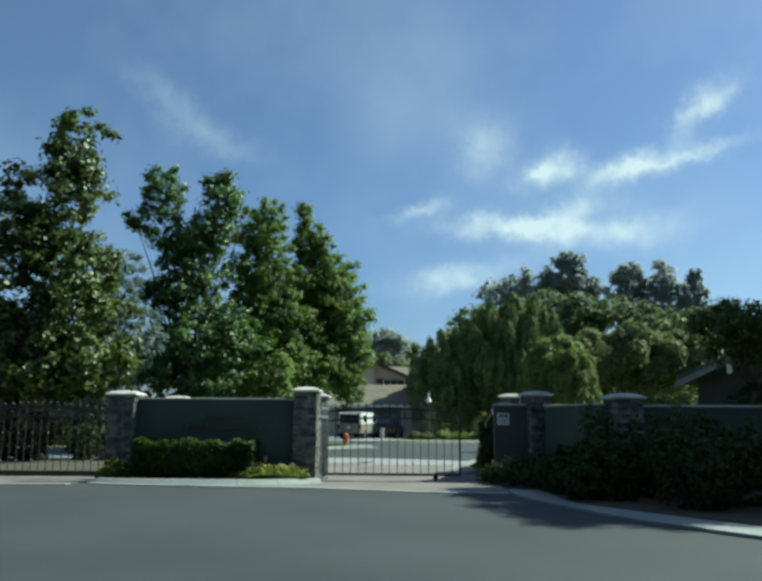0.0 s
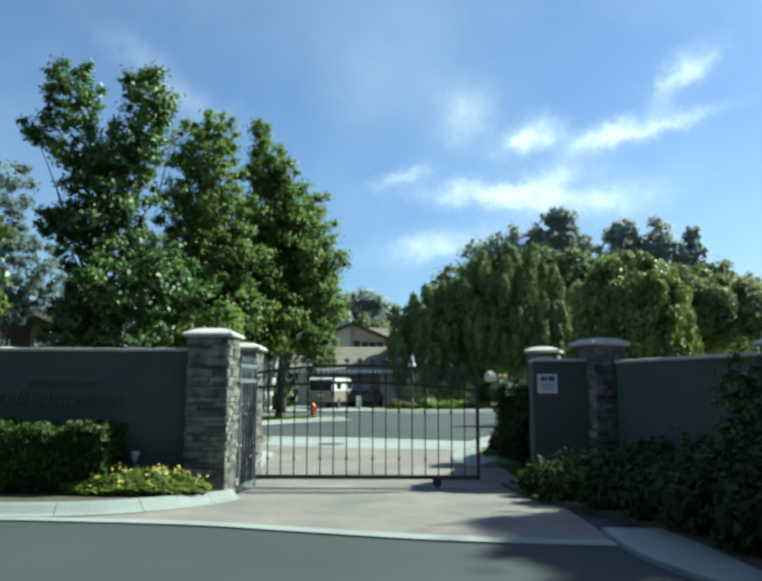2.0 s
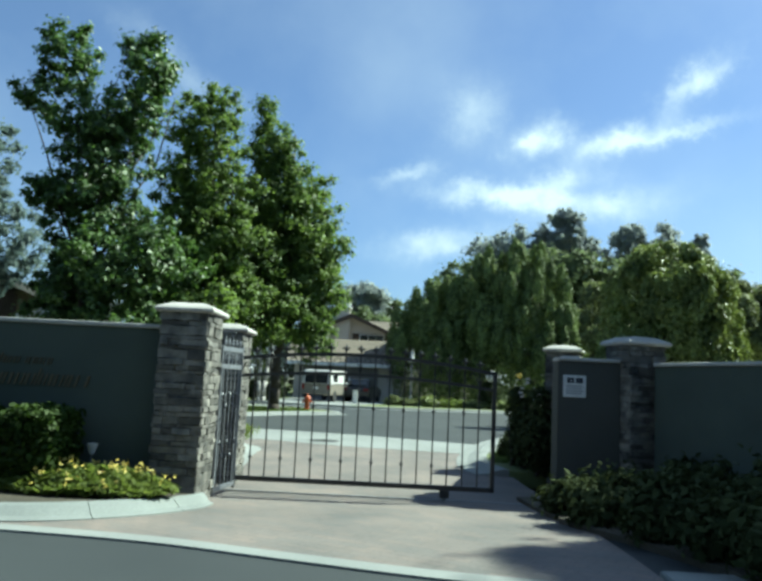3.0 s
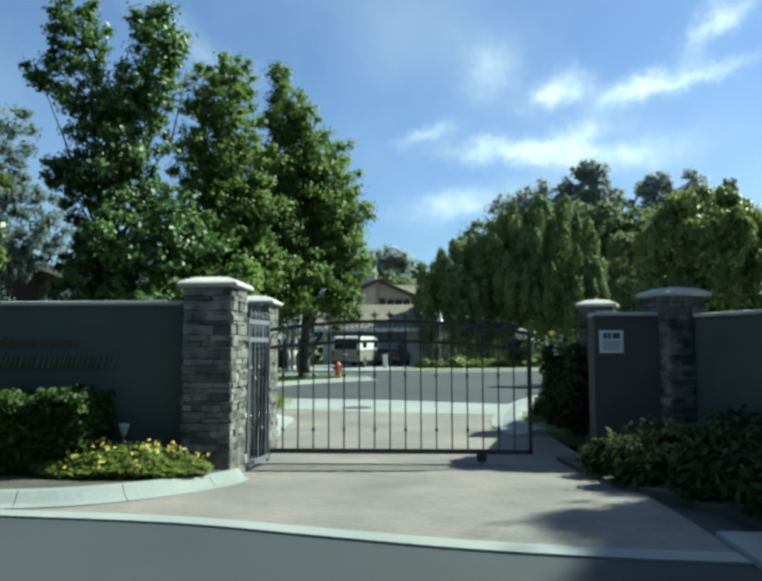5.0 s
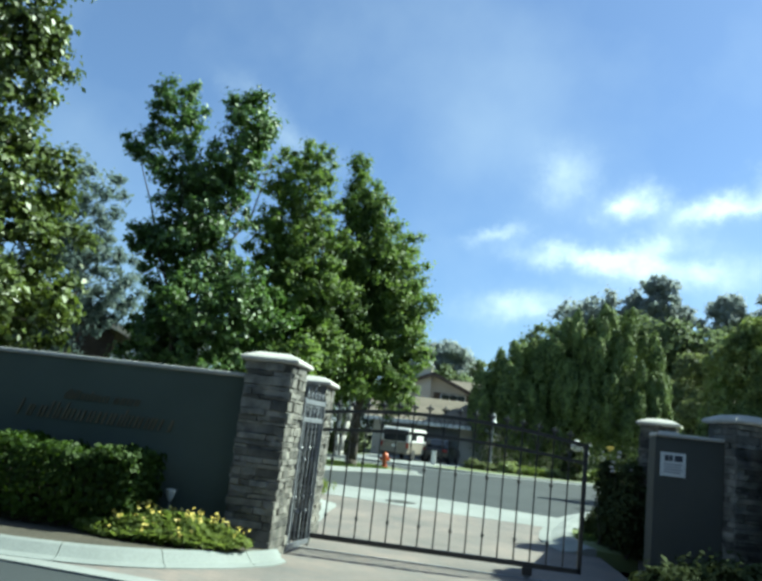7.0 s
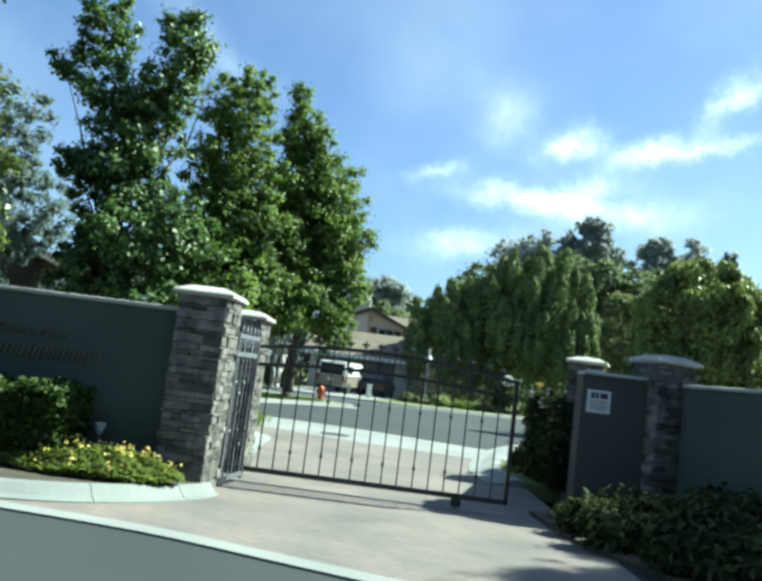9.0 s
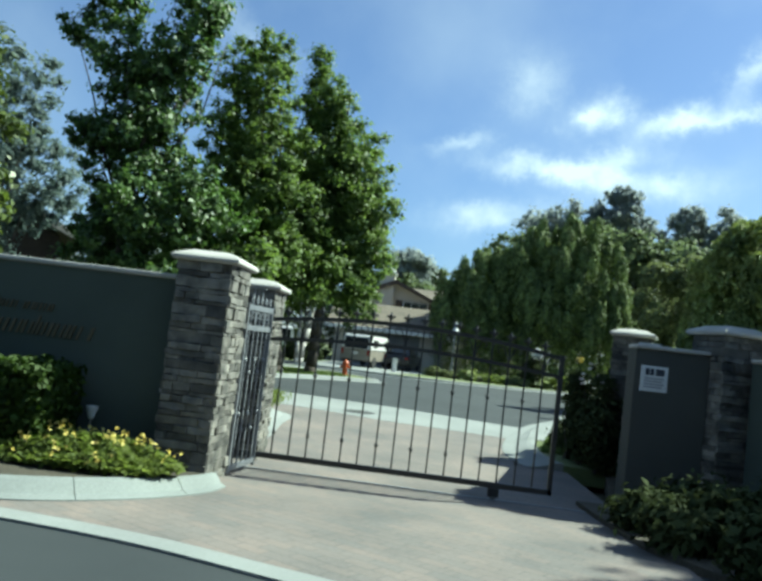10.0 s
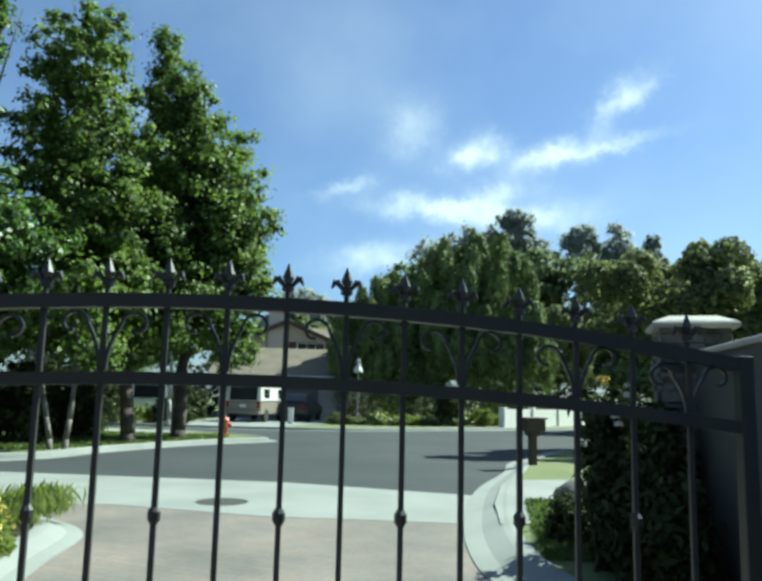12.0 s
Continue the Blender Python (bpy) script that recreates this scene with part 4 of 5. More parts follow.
tagged(part("kerb_inner", sunk(rolled(R2_OUT, R2_IN, 0.022)), CONCRETE), "wide pale rolled kerb curving round the corner", "kerb", kind="structure")
flat("lawn_right", R2_IN + [(40, 2.5), (7, 2.5), (4.75, 4.4)], 0.10, LAWN, "grass and bare earth behind the rolled kerb", "lawn", 0.25)
flat("path_right", inward([(3.78, 6.9), (4.06, 8.4), (4.58, 10.3), (4.92, 11.1), (7.5, 11.6), (7.5, 7.2)]), 0.118, CONCRETE, "pale concrete walk crossing the verge", "path", 0.25)
# verge on the left
L2_OUT = inward(smoothed([(-40, 19.0), (-14, 15.2), (-6.2, 13.9), (-4.0, 14.4), (-3.06, 16.65), (-1.5, 19.5), (0.05, 21.2), (0.25, 21.7), (-0.3, 22.6), (-2.2, 24.6), (-6, 26.2), (-14, 27)], 6))
flat("lawn_left", L2_OUT + [(-40, 26)], 0.11, LAWN, "sunlit lawn under the street trees", "lawn", 0.25)
tagged(part("kerb_far_left", sunk(kerb_strip(L2_OUT, 0.16, 0.13, 0.28)), CONCRETE), "pale concrete kerb along the lawn", "kerb", kind="structure")
BED_IN = inward(smoothed([(-8, 8.65), (-3.6, 8.05), (-1.9, 7.5), (-1.1, 6.95), (-0.72, 6.4), (-0.62, 5.4), (-0.5, 4.0), (-0.42, 2.14)], 5))
BED_OUT = inward(smoothed([(-8, 9.1), (-3.4, 8.5), (-1.6, 7.9), (-0.72, 7.2), (-0.30, 6.5), (-0.24, 5.4), (-0.12, 4.0), (-0.04, 2.14)], 5))
flat("bed_left", [(-30, 10.5)] + BED_IN + [(-30, 2.14)], 0.10, SOIL, "planted earth behind the wall", "planting bed", 0.25)
tagged(part("kerb_bed_left", sunk(rolled(BED_OUT, BED_IN, 0.022)), CONCRETE), "wide pale concrete kerb beside the driveway", "kerb", kind="structure")
flat("path_left", inward([(-12, 24.4), (-2.6, 23.3), (-1.9, 23.9), (-3, 24.6), (-12, 25.6)]), 0.118, CONCRETE, "pale concrete footway crossing the lawn", "path", 0.25)
FAR = inward(smoothed([(-30, 33), (-10, 30.2), (-4.5, 29.3), (1.4, 28.9), (6.3, 30.8), (15.4, 36.6), (24, 43), (60, 72)], 6))
flat("lawn_far", FAR + [(60, 140), (-60, 140), (-60, 36)], 0.10, LAWN, "lawn before the house", "lawn", 0.25)
tagged(part("kerb_far", sunk(kerb_strip(FAR, 0.16, 0.13, 0.3)), CONCRETE), "pale kerb along the far side of road", "kerb", kind="structure")
flat("house_drive", [(-4.6, 32.2), (-0.3, 31.8), (1.9, 37.0), (2.0, 43.6), (-4.0, 43.6)], 0.12, CONCRETE, "concrete driveway up to the garage", "driveway", 0.25)
# manhole cover
mh = bmesh.new()
lathe(mh, [(0.36, -0.03), (0.36, 0.02), (0.335, 0.024), (0.32, 0.018), (0.02, 0.02)], 24)
cover_ob = part("manhole_cover", mh, MANHOLE)
cover_ob.matrix_world = pose(0.56, 9.75, INSIDE)
tagged(cover_ob, "round dark iron manhole cover in the concrete", "manhole cover")

# fire hydrant
hy = thing("fire_hydrant", (-1.33, 24.2, 0.1), "red fire hydrant standing on the lawn edge", "fire hydrant")
part("barrel", lathe(bmesh.new(), [(0.17, 0), (0.17, 0.04), (0.105, 0.06), (0.10, 0.42), (0.135, 0.44), (0.135, 0.475)], 14), HYDRANT, hy, smooth=False)
part("bonnet", lathe(bmesh.new(), [(0.13, 0.475), (0.125, 0.54), (0.085, 0.60), (0.035, 0.63), (0.035, 0.68), (0.012, 0.685)], 14), HYDRANT, hy)
for s in (-1, 1):
    part("outlet", tube(tube(bmesh.new(), (s * 0.08, 0, 0.36), (s * 0.19, 0, 0.36), 0.055, None, 10), (s * 0.17, 0, 0.36), (s * 0.21, 0, 0.36), 0.068, None, 8), HYDRANT, hy)
part("pumper_outlet", tube(bmesh.new(), (0, -0.08, 0.33), (0, -0.19, 0.33), 0.075, None, 10), HYDRANT, hy)

# lamp post
lp = thing("street_lamp", (3.55, 37.2, 0.1), "grey lamp post with small lantern on the lawn", "street lamp")
part("base", lathe(bmesh.new(), [(0.17, 0), (0.17, 0.08), (0.11, 0.16), (0.09, 0.5), (0.06, 0.56)], 12), STEEL, lp)
part("post", tube(bmesh.new(), (0, 0, 0.5), (0, 0, 2.55), 0.05, 0.04, 10), STEEL, lp)
part("crossbar", tube(bmesh.new(), (-0.38, 0, 2.12), (0.38, 0, 2.12), 0.018, None, 8), STEEL, lp)
part("neck", tube(bmesh.new(), (0, 0, 2.55), (0, 0, 2.98), 0.03, 0.025, 8), STEEL, lp)
part("lantern", lathe(bmesh.new(), [(0.05, 2.60), (0.24, 2.62), (0.25, 2.66), (0.20, 2.78), (0.13, 2.90), (0.10, 2.96)], 12), LAMPGLASS, lp, "pale bell-shaped glass lantern")
part("hood", lathe(bmesh.new(), [(0.15, 2.96), (0.14, 3.0), (0.10, 3.06), (0.12, 3.12), (0.11, 3.20), (0.04, 3.27), (0.015, 3.34)], 10), STEEL, lp)

# utility pedestal, mailbox
up = thing("utility_pedestal", (0.3, 35.4, 0.1), "small white utility pedestal on the lawn", "utility box")
part("body", boxed(-0.13, -0.12, 0, 0.13, 0.12, 0.72, 0.02), WHITE, up)
part("cap", boxed(-0.145, -0.135, 0.72, 0.145, 0.135, 0.78, 0.02), WHITE, up)
mb = thing("mailbox", (6.52, 15.5, 0.03), "dark brown wooden mailbox on a thick post", "mailbox", turn=20)
part("post", boxed(-0.075, -0.075, -0.1, 0.075, 0.075, 0.80, 0.008), DARKWOOD, mb)
part("collar", boxed(-0.12, -0.12, 0.70, 0.12, 0.12, 0.80, 0.01), DARKWOOD, mb)
part("box", boxed(-0.25, -0.15, 0.80, 0.25, 0.15, 1.06, 0.012), DARKWOOD, mb)
part("lid", boxed(-0.28, -0.18, 1.06, 0.28, 0.18, 1.10, 0.01), DARKWOOD, mb)
part("door", boxed(-0.20, -0.162, 0.84, 0.20, -0.151, 1.02, 0.003), DARKWOOD, mb)

# low white wall beyond
ww = thing("white_garden_wall", (11.0, 37.0, 0), "low white garden wall in full sun", "garden wall", turn=46)
part("panel", boxed(0, -0.1, 0, 12.0, 0.1, 1.02, 0.01), WHITE, ww)
for x in (0.0, 3.0, 6.0, 9.0, 12.0):
    part("post", boxed(x - 0.16, -0.17, 0, x + 0.16, 0.17, 1.12, 0.02), WHITE, ww)

# boulders on the verge
for i, (x, y, r) in enumerate(((5.05, 8.1, 0.34), (5.4, 8.3, 0.22), (4.9, 33.6, 0.3), (5.4, 33.9, 0.22), (8.2, 35.2, 0.25))):
    bm = bmesh.new()
    bmesh.ops.create_icosphere(bm, subdivisions=3, radius=r)
    for v in bm.verts:
        v.co *= 1 + 0.28 * noise.noise(v.co * (2.2 / r) * 0.5 + Vector((i * 7.1, 0, 0)))
        v.co.z *= 0.75
    ob = part("boulder", bm, BOULDER, smooth=True)
    ob.matrix_world = pose(*inward([(x, y)])[0], 0.1 + INSIDE + r * 0.4)
    tagged(ob, "rounded grey boulder lying on the verge", "boulder", "boulders on the verge")

# ---- van ----


def van(at, turn, label="beige and white van parked on the driveway", lower=VANTAN):
    t = thing("van", at, label, "van", turn=turn)
    W, L = 0.92, 4.7

    def shell(name, stations, mat, parent=t, bevel=0.05):
        """A hull out of side profile points (y along, z up), extruded over the width and drawn in at the top."""
        bm = bmesh.new()
        sides = []
        for s in (-1, 1):
            sides.append([bm.verts.new((s * (W - max(0, z - 1.0) * 0.10), y, z)) for y, z in stations])
        n = len(stations)
        for k in range(n):
            bm.faces.new((sides[0][k], sides[0][(k + 1) % n], sides[1][(k + 1) % n], sides[1][k]))
        bm.faces.new(sides[0][::-1])
        bm.faces.new(sides[1])
        bmesh.ops.recalc_face_normals(bm, faces=bm.faces)
        bmesh.ops.bevel(bm, geom=list(bm.edges), offset=bevel, segments=2, affect="EDGES")
        bmesh.ops.triangulate(bm, faces=[f for f in bm.faces if len(f.verts) > 4])
        return part(name, bm, mat, parent)

    shell("body", [(0, 0.42), (0, 1.02), (L, 0.98), (L, 0.5), (L - 0.2, 0.36), (0.15, 0.36)], lower)
    shell("cabin", [(0.02, 1.0), (0.12, 1.78), (0.35, 1.86), (3.0, 1.86), (3.3, 1.78), (4.05, 1.02)], VANWHITE)
    part("rear_window", boxed(-0.72, -0.025, -0.32, 0.72, 0.02, 0.32, 0.015, Matrix.Translation((0, 0.06, 1.38)) @ Matrix.Rotation(-0.127, 4, "X")), TINTED, t, "dark rear window")
    part("bumper", boxed(-0.90, -0.12, 0.40, 0.90, 0.06, 0.56, 0.03), VANTAN, t)
    part("number_plate", boxed(-0.16, -0.012, 0.72, 0.16, -0.001, 0.86), WHITE, t)
    for s in (-1, 1):
        part("tail_lamp", boxed(s * 0.80 - 0.07, -0.015, 0.70, s * 0.80 + 0.07, 0.03, 1.02, 0.01), REDLAMP, t)
        for y0, y1 in ((0.55, 1.30), (2.60, 3.35)):
            part("side_window", boxed(s * (W - 0.035) - 0.02, y0, 1.16, s * (W - 0.035) + 0.02, y1, 1.62, 0.01), TINTED, t, "dark side window")
        part("mirror", boxed(s * 1.02 - 0.08, 3.35, 1.10, s * 1.02 + 0.08, 3.45, 1.30, 0.02), VANTAN, t)
        for y in (0.85, 3.75):
            wheel = part("wheel", lathe(bmesh.new(), [(0.19, -0.09), (0.30, -0.10), (0.335, -0.06), (0.335, 0.06), (0.30, 0.10), (0.19, 0.09)], 20), RUBBER, t)
            wheel.matrix_basis = pose(s * 0.84, y, 0.335, 0, 90, 0)
            rim = part("rim", lathe(bmesh.new(), [(0.10, -0.07), (0.20, -0.085), (0.20, 0.085), (0.10, 0.07)], 16), CHROME, wheel)
    return t


van((-2.1, 36.4, 0.12), -16)
van((-6.9, 37.5, 0.12), 14, "white van parked beyond the street trees", VANWHITE)


def saloon(at, turn, label):
    """A parked saloon car: body, glasshouse, lamps, wheels."""
    c = thing("car", at, label, "car", turn=turn)

    def hull(name, pts, half, mat, bevel=0.06, lean=0.0):
        bm = bmesh.new()
        rows = [[bm.verts.new((s * (half - max(0.0, z - 0.85) * lean), y, z)) for y, z in pts] for s in (-1, 1)]
        n = len(pts)
        for k in range(n):
            bm.faces.new((rows[0][k], rows[0][(k + 1) % n], rows[1][(k + 1) % n], rows[1][k]))
        bm.faces.new(rows[0][::-1])
        bm.faces.new(rows[1])
        bmesh.ops.recalc_face_normals(bm, faces=bm.faces)
        bmesh.ops.bevel(bm, geom=list(bm.edges), offset=bevel, segments=2, affect="EDGES")
        bmesh.ops.triangulate(bm, faces=[f for f in bm.faces if len(f.verts) > 4])
        return part(name, bm, mat, c)

    hull("body", [(0.0, 0.35), (-0.02, 0.72), (0.1, 0.92), (3.3, 0.95), (4.4, 0.80), (4.5, 0.55), (4.4, 0.30), (0.1, 0.28)], 0.88, CARDARK)
    hull("roof", [(0.55, 0.93), (1.15, 1.38), (1.5, 1.44), (2.3, 1.43), (3.2, 0.95)], 0.80, CARDARK, 0.04, 0.35)
    part("rear_window", boxed(-0.55, -0.02, -0.22, 0.55, 0.02, 0.22, 0.01, Matrix.Translation((0, 0.83, 1.17)) @ Matrix.Rotation(-0.93, 4, "X")), GLASS, c)
    for s in (-1, 1):
        part("side_window", boxed(s * 0.71 - 0.02, 1.0, 1.0, s * 0.71 + 0.02, 2.5, 1.3, 0.01), GLASS, c)
        part("tail_lamp", boxed(s * 0.68 - 0.14, -0.03, 0.70, s * 0.68 + 0.14, 0.03, 0.84, 0.01), REDLAMP, c)
        for y in (0.85, 3.6):
            w = part("wheel", lathe(bmesh.new(), [(0.18, -0.08), (0.29, -0.10), (0.32, -0.06), (0.32, 0.06), (0.29, 0.10), (0.18, 0.08)], 20), RUBBER, c)
            w.matrix_basis = pose(s * 0.80, y, 0.32, 0, 90, 0)
            part("rim", lathe(bmesh.new(), [(0.10, -0.07), (0.19, -0.085), (0.19, 0.085), (0.10, 0.07)], 16), CHROME, w)
    return c


saloon((0.15, 38.6, 0.12), -10, "dark car parked in shade beside the van")

# ---- houses ----


def gable_roof(x0, x1, y0, y1, eave, ridge, axis, over=0.45, thick=0.16):
    """A gable roof with thickness; its ridge runs along the axis."""
    bm = bmesh.new()
    if axis == "x":
        mid = (y0 + y1) / 2
        pts = [(x0 - over, y0 - over, eave), (x1 + over, y0 - over, eave), (x1 + over, mid, ridge), (x0 - over, mid, ridge), (x1 + over, y1 + over, eave), (x0 - over, y1 + over, eave)]
        quads = [(0, 1, 2, 3), (3, 2, 4, 5)]
    else:
        mid = (x0 + x1) / 2
        pts = [(x0 - over, y0 - over, eave), (x0 - over, y1 + over, eave), (mid, y1 + over, ridge), (mid, y0 - over, ridge), (x1 + over, y1 + over, eave), (x1 + over, y0 - over, eave)]
        quads = [(0, 3, 2, 1), (3, 5, 4, 2)]
    for q in quads:
        up = [bm.verts.new(pts[i]) for i in q]
        dn = [bm.verts.new((pts[i][0], pts[i][1], pts[i][2] - thick)) for i in q]
        bm.faces.new(up)
        bm.faces.new(dn[::-1])
        for k in range(4):
            bm.faces.new((up[k], dn[k], dn[(k + 1) % 4], up[(k + 1) % 4]))
    bmesh.ops.recalc_face_normals(bm, faces=bm.faces)
    return bm


def gable_walls(x0, x1, y0, y1, eave, ridge, axis, foot=-0.4):
    bm = bmesh.new()
    if axis == "x":
        mid = (y0 + y1) / 2
        ends = [[(x, y0, foot), (x, y1, foot), (x, y1, eave), (x, mid, ridge), (x, y0, eave)] for x in (x0, x1)]
    else:
        mid = (x0 + x1) / 2
        ends = [[(x0, y, foot), (x1, y, foot), (x1, y, eave), (mid, y, ridge), (x0, y, eave)] for y in (y0, y1)]
    va, vb = [[bm.verts.new(p) for p in e] for e in ends]
    bm.faces.new(va)
    bm.faces.new(vb[::-1])
    for k in range(5):
        bm.faces.new((va[k], va[(k + 1) % 5], vb[(k + 1) % 5], vb[k]))
    bmesh.ops.recalc_face_normals(bm, faces=bm.faces)
    return bm


def window(parent, x0, x1, z0, z1, y, bars=1):
    w = part("window", boxed(x0, y - 0.03, z0, x1, y + 0.05, z1, 0.01), WHITE, parent, "white framed window")
    n = bars + 1
    for k in range(n):
        a, b = x0 + 0.06 + (x1 - x0 - 0.12) * k / n, x0 + 0.06 + (x1 - x0 - 0.12) * (k + 1) / n
        part("pane", boxed(a + 0.015, y - 0.045, z0 + 0.06, b - 0.015, y - 0.031, z1 - 0.06), GLASS, w)


house = thing("house", (0, 0, -INSIDE), "cream two-storey house with tan shingle roof behind trees", "house")
part("garage_wall", gable_walls(-4.3, 3.2, 43.6, 50.4, 2.45, 4.05, "x", -0.3), HOUSEWALL, house)
part("garage_roof", gable_roof(-4.3, 3.2, 43.6, 50.4, 2.42, 4.25, "x", 0.6), ROOF, house, "tan shingle roof")
part("fascia", boxed(-4.9, 42.94, 2.20, 3.8, 42.995, 2.44, 0.01), WHITE, house)
gd = part("garage_door", boxed(-3.7, 43.54, -0.1, 1.5, 43.59, 2.15, 0.01), GARAGE, house, "grey panelled garage door")
for k in range(4):
    for q in range(6):
        part("panel", boxed(-3.62 + q * 0.86, 43.515, 0.16 + k * 0.5, -2.84 + q * 0.86, 43.539, 0.58 + k * 0.5, 0.012), GARAGE, gd)
part("upper_wall", gable_walls(-3.9, 2.2, 51.5, 60.0, 5.0, 6.3, "y"), HOUSEWALL, house)
part("upper_roof", gable_roof(-3.9, 2.2, 51.5, 60.0, 4.9, 6.5, "y", 0.7), ROOF, house, "tan shingle roof")
for s, xa, xb in ((-1, -4.6, -0.85), (1, -0.85, 2.9)):
    bm = bmesh.new()
    za, zb = (4.88, 6.48) if s < 0 else (6.48, 4.88)
    vs = [bm.verts.new(p) for p in ((xa, 50.74, za - 0.28), (xb, 50.74, zb - 0.28), (xb, 50.74, zb + 0.04), (xa, 50.74, za + 0.04), (xa, 50.79, za - 0.28), (xb, 50.79, zb - 0.28), (xb, 50.79, zb + 0.04), (xa, 50.79, za + 0.04))]
    for q in ((0, 1, 2, 3), (4, 7, 6, 5), (0, 4, 5, 1), (1, 5, 6, 2), (2, 6, 7, 3), (3, 7, 4, 0)):
        bm.faces.new([vs[i] for i in q])
    part("bargeboard", bm, DARKWOOD, house, "dark timber bargeboard")
part("siding", boxed(-0.75, 51.42, 3.6, 2.15, 51.49, 5.0, 0.01), DARKWOOD, house, "dark timber siding")
window(house, -0.2, 1.8, 4.3, 4.95, 51.4, 2)
chim = part("chimney", boxed(-2.15, 51.0, 3.5, -1.0, 51.9, 6.95, 0.03), HOUSEWALL, house, "cream chimney")
part("chimney_cap", boxed(-2.25, 50.9, 6.95, -0.9, 52.0, 7.07, 0.02), WHITE, chim)
part("flue", tube(bmesh.new(), (-1.2, 51.4, 7.07), (-1.2, 51.4, 7.45), 0.16, 0.2, 10), WHITE, chim)
part("wing_wall", gable_walls(-0.4, 9.0, 53.2, 60.0, 4.7, 6.3, "x"), HOUSEWALL, house)
part("wing_roof", gable_roof(-0.4, 9.0, 53.2, 60.0, 4.72, 6.45, "x", 0.5), ROOF, house, "tan shingle roof")

cottage = thing("neighbour_house", (0, 0, 0), "low brown house with gable roof behind the wall", "house")
part("wall", gable_walls(-16.3, -7.7, 11.8, 19.0, 2.6, 4.55, "y"), DARKWOOD, cottage)
part("roof", gable_roof(-16.3, -7.7, 11.8, 19.0, 2.62, 4.75, "y", 0.6), DARKROOF, cottage, "brown shingle roof")
for s in (-1, 1):
    bm = bmesh.new()
    xa, xb = (-16.9, -12.0) if s < 0 else (-12.0, -7.1)
    za, zb = (2.6, 4.72) if s < 0 else (4.72, 2.6)
    vs = [bm.verts.new(p) for p in ((xa, 11.15, za - 0.16), (xb, 11.15, zb - 0.16), (xb, 11.15, zb + 0.05), (xa, 11.15, za + 0.05), (xa, 11.19, za - 0.16), (xb, 11.19, zb - 0.16), (xb, 11.19, zb + 0.05), (xa, 11.19, za + 0.05))]
    for q in ((0, 1, 2, 3), (4, 7, 6, 5), (0, 4, 5, 1), (1, 5, 6, 2), (2, 6, 7, 3), (3, 7, 4, 0)):
        bm.faces.new([vs[i] for i in q])
    part("bargeboard", bm, HOUSEWALL, cottage, "pale bargeboard")
cottage.matrix_world = Matrix.Translation((-11.9, 21.6, 0.2)) @ Matrix.Rotation(radians(29), 4, "Z") @ Matrix.Scale(1.5, 4) @ Matrix.Translation((7.1, -11.15, 0))

shed = thing("neighbour_house", (0, 0, 0), "dark timber house with grey roof behind the long wall", "house")
part("wall", gable_walls(11.9, 20.9, 9.6, 17.0, 2.5, 4.6, "y"), DARKSIDING, shed)
part("roof", gable_roof(11.9, 20.9, 9.6, 17.0, 2.55, 4.65, "y", 0.6), GREYROOF, shed, "weathered grey shingle roof")
for xa, xb, za, zb in ((11.25, 16.4, 2.30, 4.68), (16.4, 21.55, 4.68, 2.30)):
    bm = bmesh.new()
    vs = [bm.verts.new((x, y, z + dz)) for y in (8.93, 8.98) for x, z, dz in ((xa, za, -0.15), (xb, zb, -0.15), (xb, zb, 0.06), (xa, za, 0.06))]
    for q in ((0, 1, 2, 3), (4, 7, 6, 5), (0, 4, 5, 1), (1, 5, 6, 2), (2, 6, 7, 3), (3, 7, 4, 0)):
        bm.faces.new([vs[i] for i in q])
    part("bargeboard", bm, GREYTRIM, shed, "weathered grey bargeboard")
part("bracket", boxed(12.9, 9.0, 2.62, 13.04, 9.14, 2.98, 0.01), WHITE, shed, "white roof bracket")
shed.matrix_world = Matrix.Translation((11.25, 8.95, 0.3)) @ Matrix.Rotation(radians(-27), 4, "Z") @ Matrix.Translation((-11.25, -8.95, 0))

# ---- trees ----
tree("street_tree", (-3.45, 20.3, 0.1), "tall broad-leaved street tree on the lawn", "tree",
     [(-1.95, 0.5, 11.3, 1.5, 1.44, 1.59), (-3.2, 0.4, 11, 0.72, 0.84, 0.77), (-2, 0.6, 9.4, 1.62, 1.56, 1.43), (-2.9, 0.4, 8.4, 1.38, 1.44, 1.65), (-1.3, 0.6, 7.9, 1.56, 1.68, 1.87), (-2.4, 0.5, 6.5, 2.04, 2.04, 2.09), (-0.6, 0.2, 6, 1.68, 1.8, 1.98), (-1.3, 0.2, 4.5, 2.64, 2.4, 1.87), (-0.1, 0.1, 3.7, 1.8, 1.92, 1.54), (-2.7, 0.3, 4.2, 1.8, 1.92, 1.65)],
     LEAF_SYC2, 1100, 105000, 0.36, 0.15, (0.19, 2.2), seed=31, fill=0.2, lean=(-0.2, 0.1))
